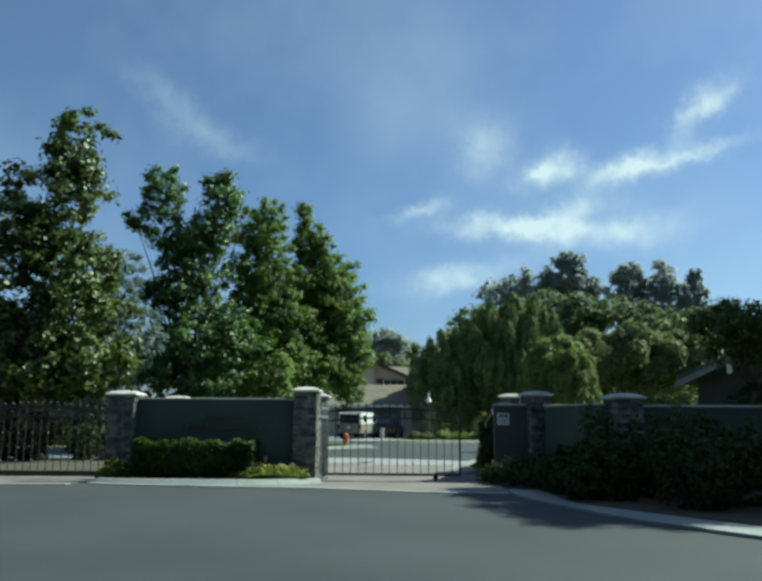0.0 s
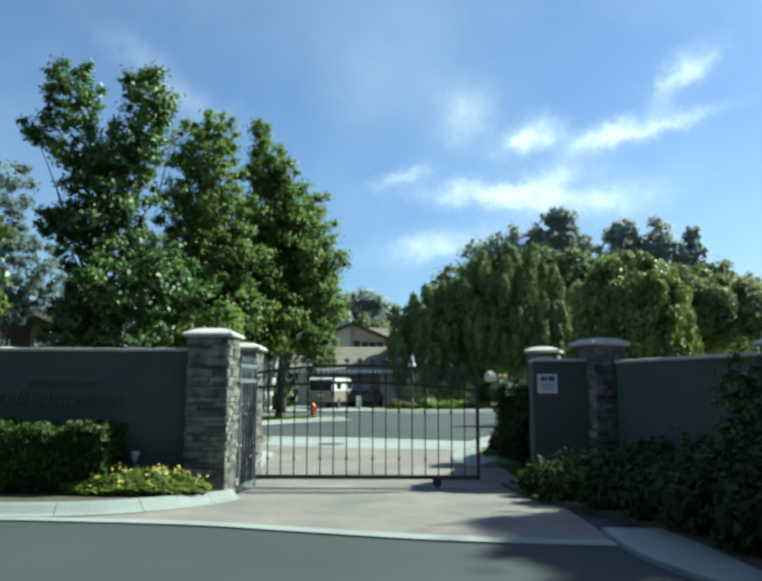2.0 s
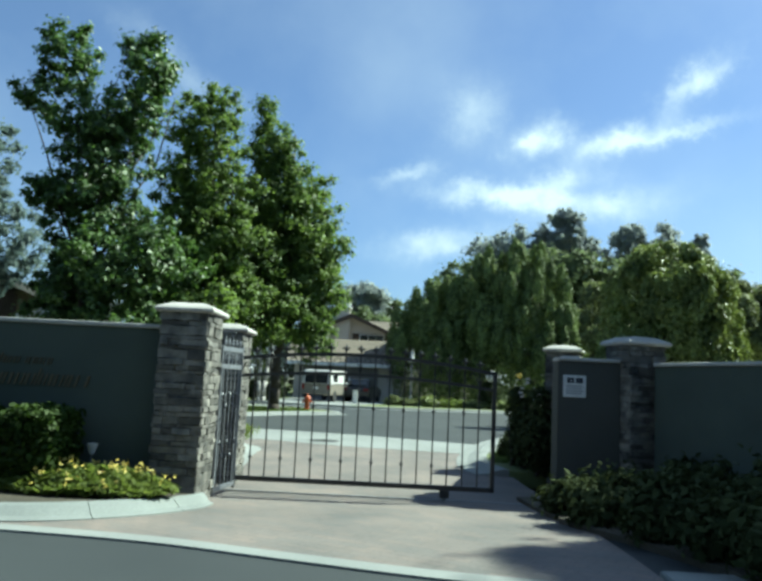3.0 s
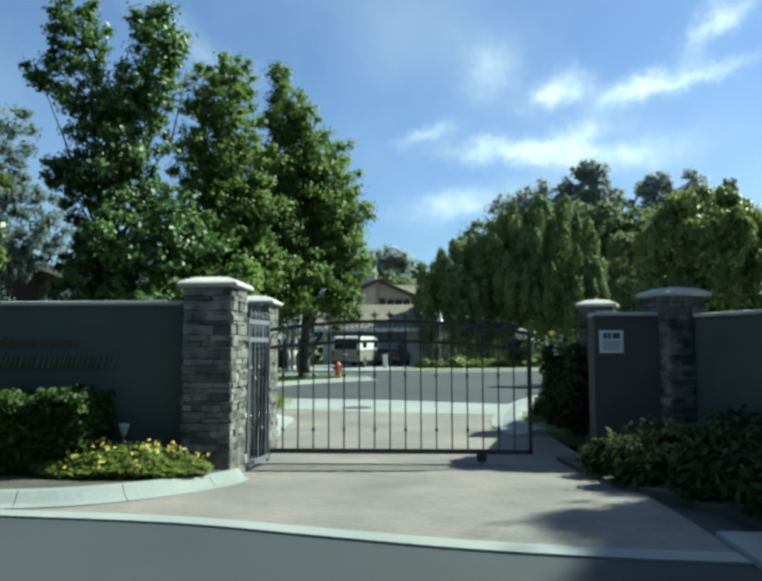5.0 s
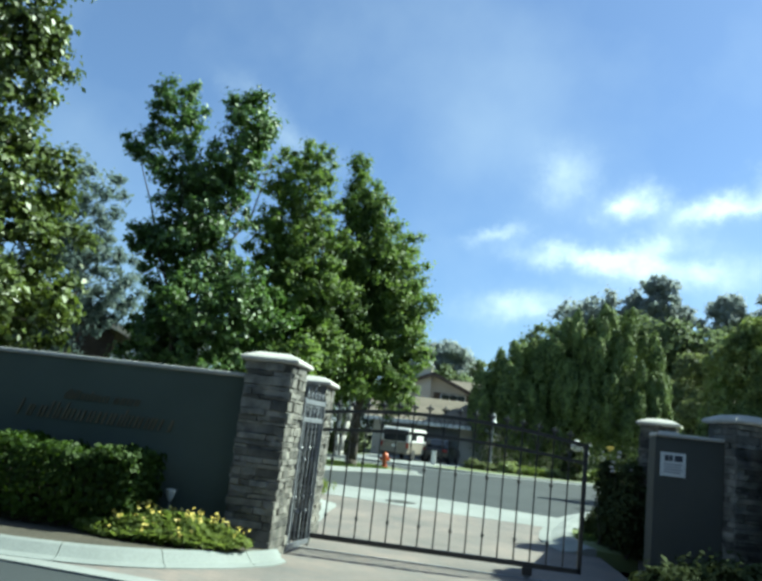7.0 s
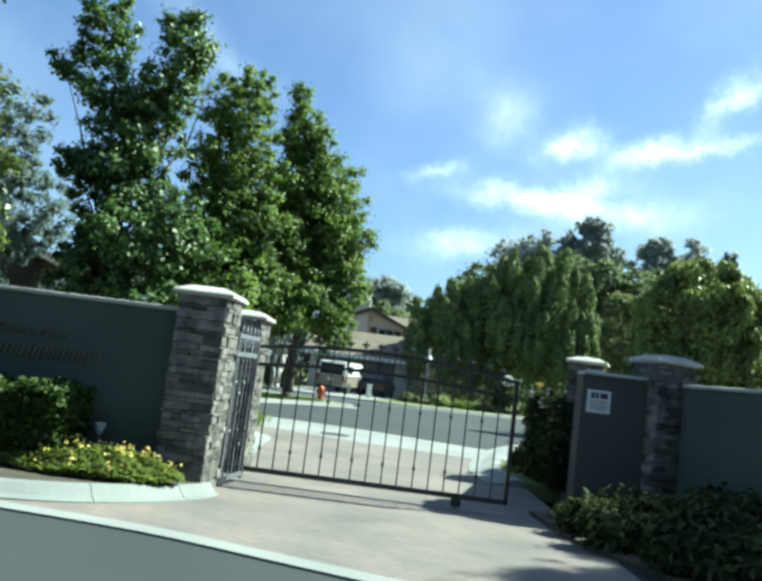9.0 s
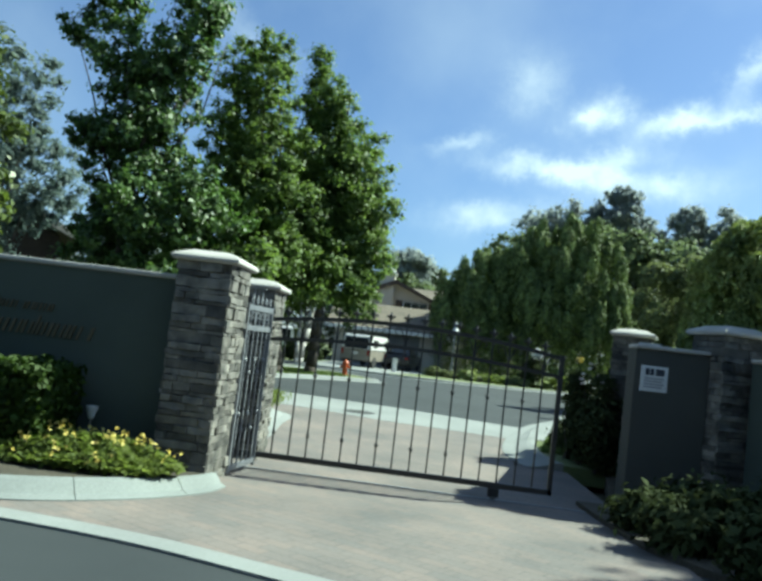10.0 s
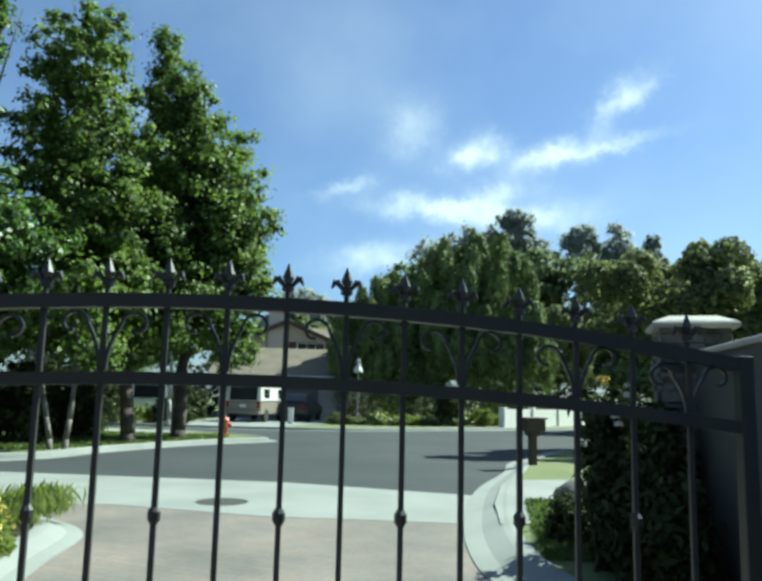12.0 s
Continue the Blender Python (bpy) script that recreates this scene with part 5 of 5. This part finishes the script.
tree("street_tree", (-2.55, 22.7, 0.1), "tall broad-leaved street tree with dense green crown", "tree",
     [(-1.15, 0, 12.5, 0.47, 0.55, 1.2), (-0.85, 0, 10.8, 1.23, 1.29, 1.4), (1.35, 0.1, 9.6, 0.47, 0.58, 1.13), (-0.1, 0, 9.4, 1.52, 1.52, 1.51), (0.35, 0, 8, 1.81, 1.75, 1.73), (-1.1, 0, 8.2, 1.52, 1.52, 2.16), (1.35, 0.1, 6.8, 1.35, 1.52, 1.84), (0.3, 0, 6, 2.22, 2.11, 1.94), (1.45, 0, 4.8, 1.23, 1.4, 1.62), (-1, -0.2, 5.2, 1.99, 2.11, 2.16), (0.2, -0.2, 4, 2.22, 2.11, 1.4), (1.4, 0, 2.9, 0.88, 1.05, 0.86)],
     LEAF_SYC2, 1250, 125000, 0.36, 0.145, (0.21, 2.2), seed=32, fill=0.2)
tree("street_tree", (-8.2, 16.6, 0.1), "tall open-crowned tree with pale leaves behind wall", "tree",
     [(-1.35, 0, 12.1, 0.96, 1.08, 1.23), (1.4, 0, 11.5, 0.96, 1.08, 1.29), (-2.2, 0, 10.7, 0.9, 0.96, 0.95), (2, 0, 10.6, 0.54, 0.72, 0.67), (0.1, 0, 9.9, 2.04, 1.8, 1.29), (0.1, 0, 8.2, 1.74, 1.68, 1.46), (-1.5, 0, 7.2, 0.9, 1.08, 0.67), (0.1, 0, 6.6, 1.8, 1.8, 1.46), (0.9, 0, 4.9, 2.4, 2.28, 1.79), (-0.9, 0, 4, 1.56, 1.68, 1.34), (2.5, 0, 5, 1.38, 1.56, 1.57), (1.2, 0, 3.2, 2.64, 2.28, 1.46)],
     LEAF_SYC, 760, 80000, 0.36, 0.175, (0.18, 1.8), seed=33, fill=0.22, limbs=20)
tree("large_tree", (-10.3, 8.2, 0.1), "large leafy tree overhanging the second gate", "tree",
     [(0.4, 0, 10.9, 1.25, 1.3, 1.7), (-0.3, 0, 9.0, 1.7, 1.7, 1.9), (0.3, 0, 6.8, 1.8, 1.8, 1.8), (0.6, 0, 4.8, 2.1, 2.0, 1.7), (0.9, -0.3, 3.2, 2.2, 1.9, 1.3), (-1.6, -0.4, 6.2, 2.1, 2.0, 3.0), (-0.8, -0.8, 2.5, 1.8, 1.5, 1.0)],
     LEAF_BIG, 620, 50000, 0.42, 0.19, (0.15, 2.0), seed=34, fill=0.3)
tree("grey_green_tree", (-9.9, 12.0, 0.1), "feathery grey-green tree before the brown house", "tree",
     [(0, 0, 6.7, 1.25, 1.25, 1.95), (0.35, 0, 5.0, 1.5, 1.5, 1.95), (-0.6, 0, 4.0, 1.5, 1.4, 1.9), (-0.8, 0, 2.6, 1.25, 1.3, 1.2), (1.2, 0, 4.3, 1.0, 1.0, 0.85)], LEAF_BLUE, 330, 17000, 0.36, 0.11, (0.12, 1.4), seed=35, fill=0.4, stretch=2.0, droop=0.8)
tree("slim_tree", (-4.2, 17.3, 0.1), "slim pale-barked tree with several stems on the lawn", "tree",
     [(0, 0, 3.3, 1.0, 1.0, 1.1), (0.5, 0.2, 2.5, 0.9, 0.8, 0.7), (-0.8, 0.3, 2.9, 0.9, 0.9, 0.9)], LEAF_SYC2, 90, 6500, 0.35, 0.16, (0.06, 1.7), PALEBARK, 36, stems=2, limbs=4)
tree("white_barked_tree", (-4.75, 32.3, 0.1), "white-barked tree with three leaning stems on lawn", "tree",
     [(0, 0, 4.6, 1.6, 1.6, 1.6), (-0.8, 0.4, 4.1, 1.5, 1.4, 1.4)], LEAF_SYC2, 110, 9000, 0.4, 0.2, (0.10, 2.7), BIRCH, 37, stems=3, limbs=4)
tree("dense_tree", (8.63, 43.2, 0.1), "broad dense olive-green tree shading the house", "tree",
     dome(-3.0, 1.2, 1.9, 3.6, 3.8, 5.9, 95, 0.36, 1.05, 38, 0.08, 0.84, (0.88, 1.06)) + dome(1.8, 0, 2.2, 5.0, 2.8, 8.2, 150, 0.38, 1.15, 48, 0.08, 0.84, (0.88, 1.05)) + [(-2.6, 1.6, 3.2, 2.0, 2.4, 2.8), (2.0, 0.5, 3.8, 2.8, 1.5, 4.0)],
     LEAF_DENSE, 0, 190000, 0.12, 0.13, (0.3, 1.4), seed=38, stretch=1.7, limbs=16, ruffle=0.38, tufts=True, droop=-1.0)
tree("shade_tree", (12.6, 21.0, 0.1), "wide dark shade tree beside the private road", "tree",
     dome(0.1, 0, 3.9, 3.3, 3.0, 2.2, 44, 0.5, 0.55, 39, -0.35) + dome(2.7, 0.2, 3.7, 2.7, 2.6, 2.0, 40, 0.5, 0.55, 59, -0.35),
     LEAF_SHADE, 0, 80000, 0.24, 0.16, (0.2, 2.1), seed=39, limbs=14, ruffle=0.45, tufts=True)
tree("weeping_tree", (6.08, 2.92, 0.3), "bright green weeping tree spilling over the wall", "tree",
     dome(0, 0, 2.28, 0.97, 0.97, 1.10, 150, 0.11, 0.15, 40, -0.1, 0.92, (0.86, 0.97)) + dome(0, 0, 1.65, 1.0, 1.0, 1.15, 150, 0.11, 0.24, 80, -0.7, 0.94, (0.9, 0.98)), LEAF_WEEP, 0, 100000, 0.15, 0.040, (0.09, 1.3), seed=40, droop=1.4, stretch=2.0, ruffle=0.8, tufts=True)
tree("dark_tree", (10.35, 1.5, 0.1), "dark leafy tree rising behind the long wall", "tree",
     dome(0, 0, 3.45, 1.15, 1.1, 0.75, 44, 0.36, 0.34, 41, -0.6) + [(0.3, 0, 3.3, 1.0, 0.9, 0.6)], LEAF_BIG, 260, 16000, 0.24, 0.10, (0.10, 1.8), seed=41, fill=0.35, limbs=14)
shrub((10.45, 1.2, 0.1), [(0, 0, 1.3, 0.8, 0.7, 1.3), (0.5, 0.2, 1.1, 0.8, 0.7, 1.1)], "tall dark shrub behind the long wall", LEAF_SHRUB, 120, 6000, 0.2, 0.09, 240)
# never in view: a tall canopy added to throw shade over the right side
tree("dark_tree", (18.95, 2.5, 0.1), "unseen very tall tree added to shade shrubs and street edge", "tree",
     dome(0, 0, 14.0, 2.3, 3.7, 1.8, 60, 0.8, 0.7, 42, -0.7) + [(0, 0, 14.0, 2.1, 3.4, 1.5)], LEAF_SHRUB, 900, 56000, 0.5, 0.3, (0.3, 9.0), seed=42, fill=0.15, limbs=18)
tree("olive_tree", (18.3, 51.0, 0.1), "dark olive tree between the larger crowns", "tree",
     dome(0, 0, 4.4, 2.1, 1.6, 3.6, 40, 0.6, 0.8, 46, -0.5), LEAF_SHADE, 0, 22000, 0.2, 0.2, (0.16, 1.6), seed=46, tufts=True)
tree("olive_tree", (20.6, 36.0, 0.1), "rounded olive-green tree past the shade tree", "tree",
     dome(0, 0, 3.2, 4.4, 3.4, 5.0, 44, 0.85, 0.9, 43, -0.3), LEAF_DENSE, 0, 30000, 0.16, 0.24, (0.25, 1.8), seed=43, tufts=True)
# far trees; haze is put into the leaf colour, most in those flagged 0
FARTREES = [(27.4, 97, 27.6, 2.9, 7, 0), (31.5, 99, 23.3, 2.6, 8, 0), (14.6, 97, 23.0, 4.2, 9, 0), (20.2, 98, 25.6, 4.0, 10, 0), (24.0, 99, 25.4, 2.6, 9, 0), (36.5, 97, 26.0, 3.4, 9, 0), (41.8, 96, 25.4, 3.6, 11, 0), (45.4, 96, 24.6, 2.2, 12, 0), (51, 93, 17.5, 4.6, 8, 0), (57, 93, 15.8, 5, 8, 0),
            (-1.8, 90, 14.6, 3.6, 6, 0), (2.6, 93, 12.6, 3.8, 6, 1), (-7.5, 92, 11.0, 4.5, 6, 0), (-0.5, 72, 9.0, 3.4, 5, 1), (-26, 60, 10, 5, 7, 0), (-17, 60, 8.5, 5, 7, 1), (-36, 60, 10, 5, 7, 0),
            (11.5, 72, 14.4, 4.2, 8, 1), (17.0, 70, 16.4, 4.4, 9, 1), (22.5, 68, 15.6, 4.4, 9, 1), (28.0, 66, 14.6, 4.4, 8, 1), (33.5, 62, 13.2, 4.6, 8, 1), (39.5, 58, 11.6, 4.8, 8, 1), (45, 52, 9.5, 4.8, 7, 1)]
for i, (x, y, top, r, deep, near) in enumerate(FARTREES):
    q = random.Random(60 + i)
    b = [(q.uniform(-0.15, 0.15) * r, 0, top - 0.3 * deep, r * 0.6, r * 0.5, deep * 0.3)]
    for k in range(20):
        up = q.random()
        wide = r * (1.0 - 0.45 * up)
        b.append((q.uniform(-wide, wide), q.uniform(-0.4, 0.4) * r, top - deep * (0.12 + 1.25 * (1 - up)), r * q.uniform(0.3, 0.55), r * 0.5, deep * q.uniform(0.14, 0.26)))
    tree("distant_tree", (x, y, 0), "tall green tree seen beyond the houses" if near else "tall hazy grey-green tree far off", "tree", b, LEAF_MID if near else LEAF_FAR_HAZED, 300, 17000, r * 0.22, 0.46, (0.35, max(2.0, top - deep * 1.6)), seed=70 + i, limbs=8, fill=0.3)
# unseen trees added across the street, behind the drive's start, to block sky light
for i in range(9):
    q = random.Random(300 + i)
    b = [(q.uniform(-2.4, 2.4), q.uniform(-1.5, 1.5), q.uniform(3.5, 12.5), q.uniform(1.6, 2.6), 1.8, q.uniform(1.4, 2.4)) for k in range(13)]
    tree("sky_block_tree", (-24 + 6 * i + q.uniform(-1, 1), -25.5 + q.uniform(-1, 1), 0.2), "tall unseen tree added behind to block sky light", "tree", b, LEAF_BIG, 260, 7000, 0.7, 0.5, (0.28, 3.0), seed=310 + i, limbs=6, fill=0.2)
# dark hedge behind the street trees
for i, (x, y, h, r) in enumerate(((-6.6, 19.6, 2.3, 1.1), (-8.4, 19.0, 2.6, 1.3), (-10.4, 18.6, 2.6, 1.4), (-12.6, 18.4, 2.8, 1.5), (-5.9, 22.2, 2.0, 1.0), (-6.2, 24.0, 1.3, 0.9), (-8.2, 25.6, 1.6, 1.2), (-10.5, 25.2, 2.4, 1.4), (-13, 25, 2.8, 1.5), (-15.5, 24, 3.0, 1.6), (-9.5, 38.5, 2.6, 1.6), (-12.5, 37.5, 2.8, 1.7), (-6.0, 40.5, 2.2, 1.4), (-5.4, 45.5, 3.6, 1.8), (-8.6, 46, 4.0, 2.2), (-12, 46, 4.2, 2.4), (-16, 44, 4.4, 2.6), (-4.9, 33.6, 1.2, 0.8), (-8.9, 33.0, 1.8, 1.2))):
    shrub((x, y, 0.1), [(0, 0, h * 0.5, r, r, h * 0.5), (r * 0.5, -r * 0.3, h * 0.32, r * 0.8, r * 0.8, h * 0.34)], "tall dark evergreen shrub in tree shade", LEAF_SHRUB, 120, 6000, 0.24, 0.13, 140 + i)
for i, (x, y, h, r) in enumerate(((15.4, 47.5, 3.4, 1.6), (17.6, 47.0, 3.8, 1.7), (19.8, 46.6, 3.5, 1.6), (13.2, 47.6, 3.6, 1.6))):
    shrub((x, y, 0.1), [(0, 0, h * 0.5, r, r, h * 0.5), (r * 0.5, -r * 0.3, h * 0.32, r * 0.8, r * 0.8, h * 0.34)], "tall dark shrub behind the white garden wall", LEAF_SHRUB, 120, 6000, 0.3, 0.16, 210 + i)
# low planting round the far corner and roses
for i, (x, y, h, r) in enumerate(((4.3, 33.3, 0.62, 0.55), (5.5, 33.6, 0.42, 0.9), (2.5, 33.6, 0.5, 0.5), (7.3, 34.4, 0.5, 1.0), (9.4, 34.6, 0.9, 0.6), (10.4, 36, 0.7, 1.0), (3.3, 33.6, 0.35, 0.5), (6.5, 34.2, 0.4, 0.5), (8.4, 35.0, 0.45, 0.6), (-5.2, 31.0, 0.9, 1.0), (-6.6, 30.2, 1.1, 1.1), (-7.2, 27.4, 1.0, 1.2))):
    x, y = inward([(x, y)])[0]
    shrub((x, y, 0.1), [(0, 0, h * 0.5, r, r * 0.8, h * 0.5)], "low green planting on the verge", (LEAF_WEEP, LEAF_FLOWER, LEAF_SHADE, LEAF_MID)[i % 4 if i != 4 else 1], 60, 1700, 0.2, 0.11, 90 + i)
for i, (x, y, h, r) in enumerate(((4.66, 5.12, 1.42, 0.30), (4.74, 6.1, 1.42, 0.32), (5.05, 7.0, 0.9, 0.28), (4.48, 4.45, 0.80, 0.22), (4.42, 5.0, 0.75, 0.2), (4.36, 5.48, 1.44, 0.16), (5.6, 7.6, 1.4, 0.4), (4.36, 6.55, 0.40, 0.17))):
    shrub((x, y, 0.1), [(0, 0, h * 0.55, r, r, h * 0.5), (0.1, 0, h * 0.3, r * 0.9, r, h * 0.33)], "dark rose bush beside the stone pillar", LEAF_SHRUB, 120, 5200, 0.13, 0.065, 120 + i, "rose_bush", "rose bush")


def rose(at, mat, label, seed):
    """One open rose: cupped petals round its heart."""
    q = np.random.default_rng(seed)
    d = q.normal(0, 1, (16, 3))
    d /= np.linalg.norm(d, axis=1)[:, None]
    d[:, 2] = np.abs(d[:, 2]) * 0.8
    ob = leaf_mesh("rose", np.array(at) + d * 0.030, d, 0.048, mat, None, q, ruffle=0.2)
    return tagged(ob, label, "rose", "roses on the bushes")


for k, (x, y, z) in enumerate(((4.31, 5.42, 1.69), (4.37, 5.46, 1.70), (4.34, 5.40, 1.65))):
    rose((x, y, z + INSIDE), YELLOW, "yellow rose open above the bush", 3 + k)
for k, (x, y, z) in enumerate(((4.46, 5.2, 1.63), (4.45, 5.2, 1.56), (4.37, 5.2, 1.46), (4.34, 5.18, 1.38), (4.60, 5.2, 1.45), (4.36, 5.16, 1.32), (4.62, 5.0, 1.36))):
    rose((x, y, z + INSIDE), PALE, "pale pink rose open on the bush", 20 + k)
# shrub under the dense tree; white head invented to stand for a bright spot
white_bush = shrub((8.35, 37.5, 0.1), [(0, 0, 0.9, 0.6, 0.55, 0.95), (0.15, 0.1, 1.5, 0.4, 0.4, 0.4)], "tall green shrub with an invented bright white head", LEAF_SHRUB, 90, 3600, 0.2, 0.12, 230, "white_head_shrub", "shrub")
q = np.random.default_rng(231)
d = q.normal(0, 1, (420, 3))
d /= np.linalg.norm(d, axis=1)[:, None]
leaf_mesh("blossom", np.array((0.05, -0.42, 1.98)) + d * np.array((0.36, 0.22, 0.34)) * q.uniform(0.8, 1.0, (420, 1)), d, 0.12, WHITE, white_bush, q, ruffle=0.3, label="invented bright white patch")
# verge of grass blades nearest the road
for name, x0, x1, y0, y1, n, seed in (("grass_verge", -6.5, -0.5, 15.5, 22.5, 9000, 5), ("grass_verge", 3.75, 5.2, 5.2, 8.6, 5000, 6)):
    q = np.random.default_rng(seed)
    px, py = q.uniform(x0, x1, n), q.uniform(y0, y1, n)
    if x0 < 0:
        keep = (px - (-3.06)) * 0.6 < (py - 16.65) * 0.36 - 0.15
        keep &= px < -0.9
        px, py = px[keep], py[keep]
    else:
        keep = px > 3.75 + (py - 5.2) * 0.22
        px, py = px[keep], py[keep]
    pts = np.stack([1.93 + (px - 1.93) * 1.09, -0.945 + (py + 0.945) * 1.09, np.full(len(px), 0.125 + INSIDE)], 1)
    ob = leaf_mesh(name, pts, np.tile([0, -1.0, 0.25], (len(px), 1)), 0.08, GRASS, None, q, 1.6, droop=-1)
    tagged(ob, "short grass blades of the verge", "grass", kind="stuff")
for i, (x, y, h, r) in enumerate(((-5.6, 9.4, 1.5, 0.9), (-7.2, 9.2, 1.7, 1.0), (-9.2, 9.0, 1.6, 1.1), (-11.2, 8.6, 1.8, 1.2), (-13.4, 8.2, 1.9, 1.3))):
    shrub((x, y, 0.1), [(0, 0, h * 0.5, r, r, h * 0.5), (r * 0.4, -r * 0.4, h * 0.3, r * 0.8, r * 0.7, h * 0.32)], "dark green shrub behind the second gate", LEAF_SHRUB, 110, 5200, 0.2, 0.1, 170 + i)
q = np.random.default_rng(77)
for i in range(5):
    a = (-1.3 + 0.05 * i, 6.3 + 0.36 * i, 0.1)
    t = thing("ornamental_grass", a, "tuft of tall green ornamental grass by kerb", "grass tuft", "grass tufts beside the driveway")
    n = 420
    base = q.normal(0, 0.09, (n, 2))
    hgt = q.uniform(0.15, 0.55, n)
    pts = np.stack([base[:, 0] * (1 + 1.6 * hgt), base[:, 1] * (1 + 1.6 * hgt), hgt * 0.8], 1)
    leaf_mesh("blades", pts * [1.2, 1.2, 0.72], np.stack([base[:, 0] * 9, base[:, 1] * 9 - 0.6, np.full(n, 0.25)], 1), 0.034, LEAF_FLOWER, t, q, 5.0, droop=-2.5, ruffle=0.3)
flower_patch((-0.98, 5.6, 0.10), 0.34, 0.55, 0.55, "yellow blossoming bush inside the gateway", 4200, 8, 110)
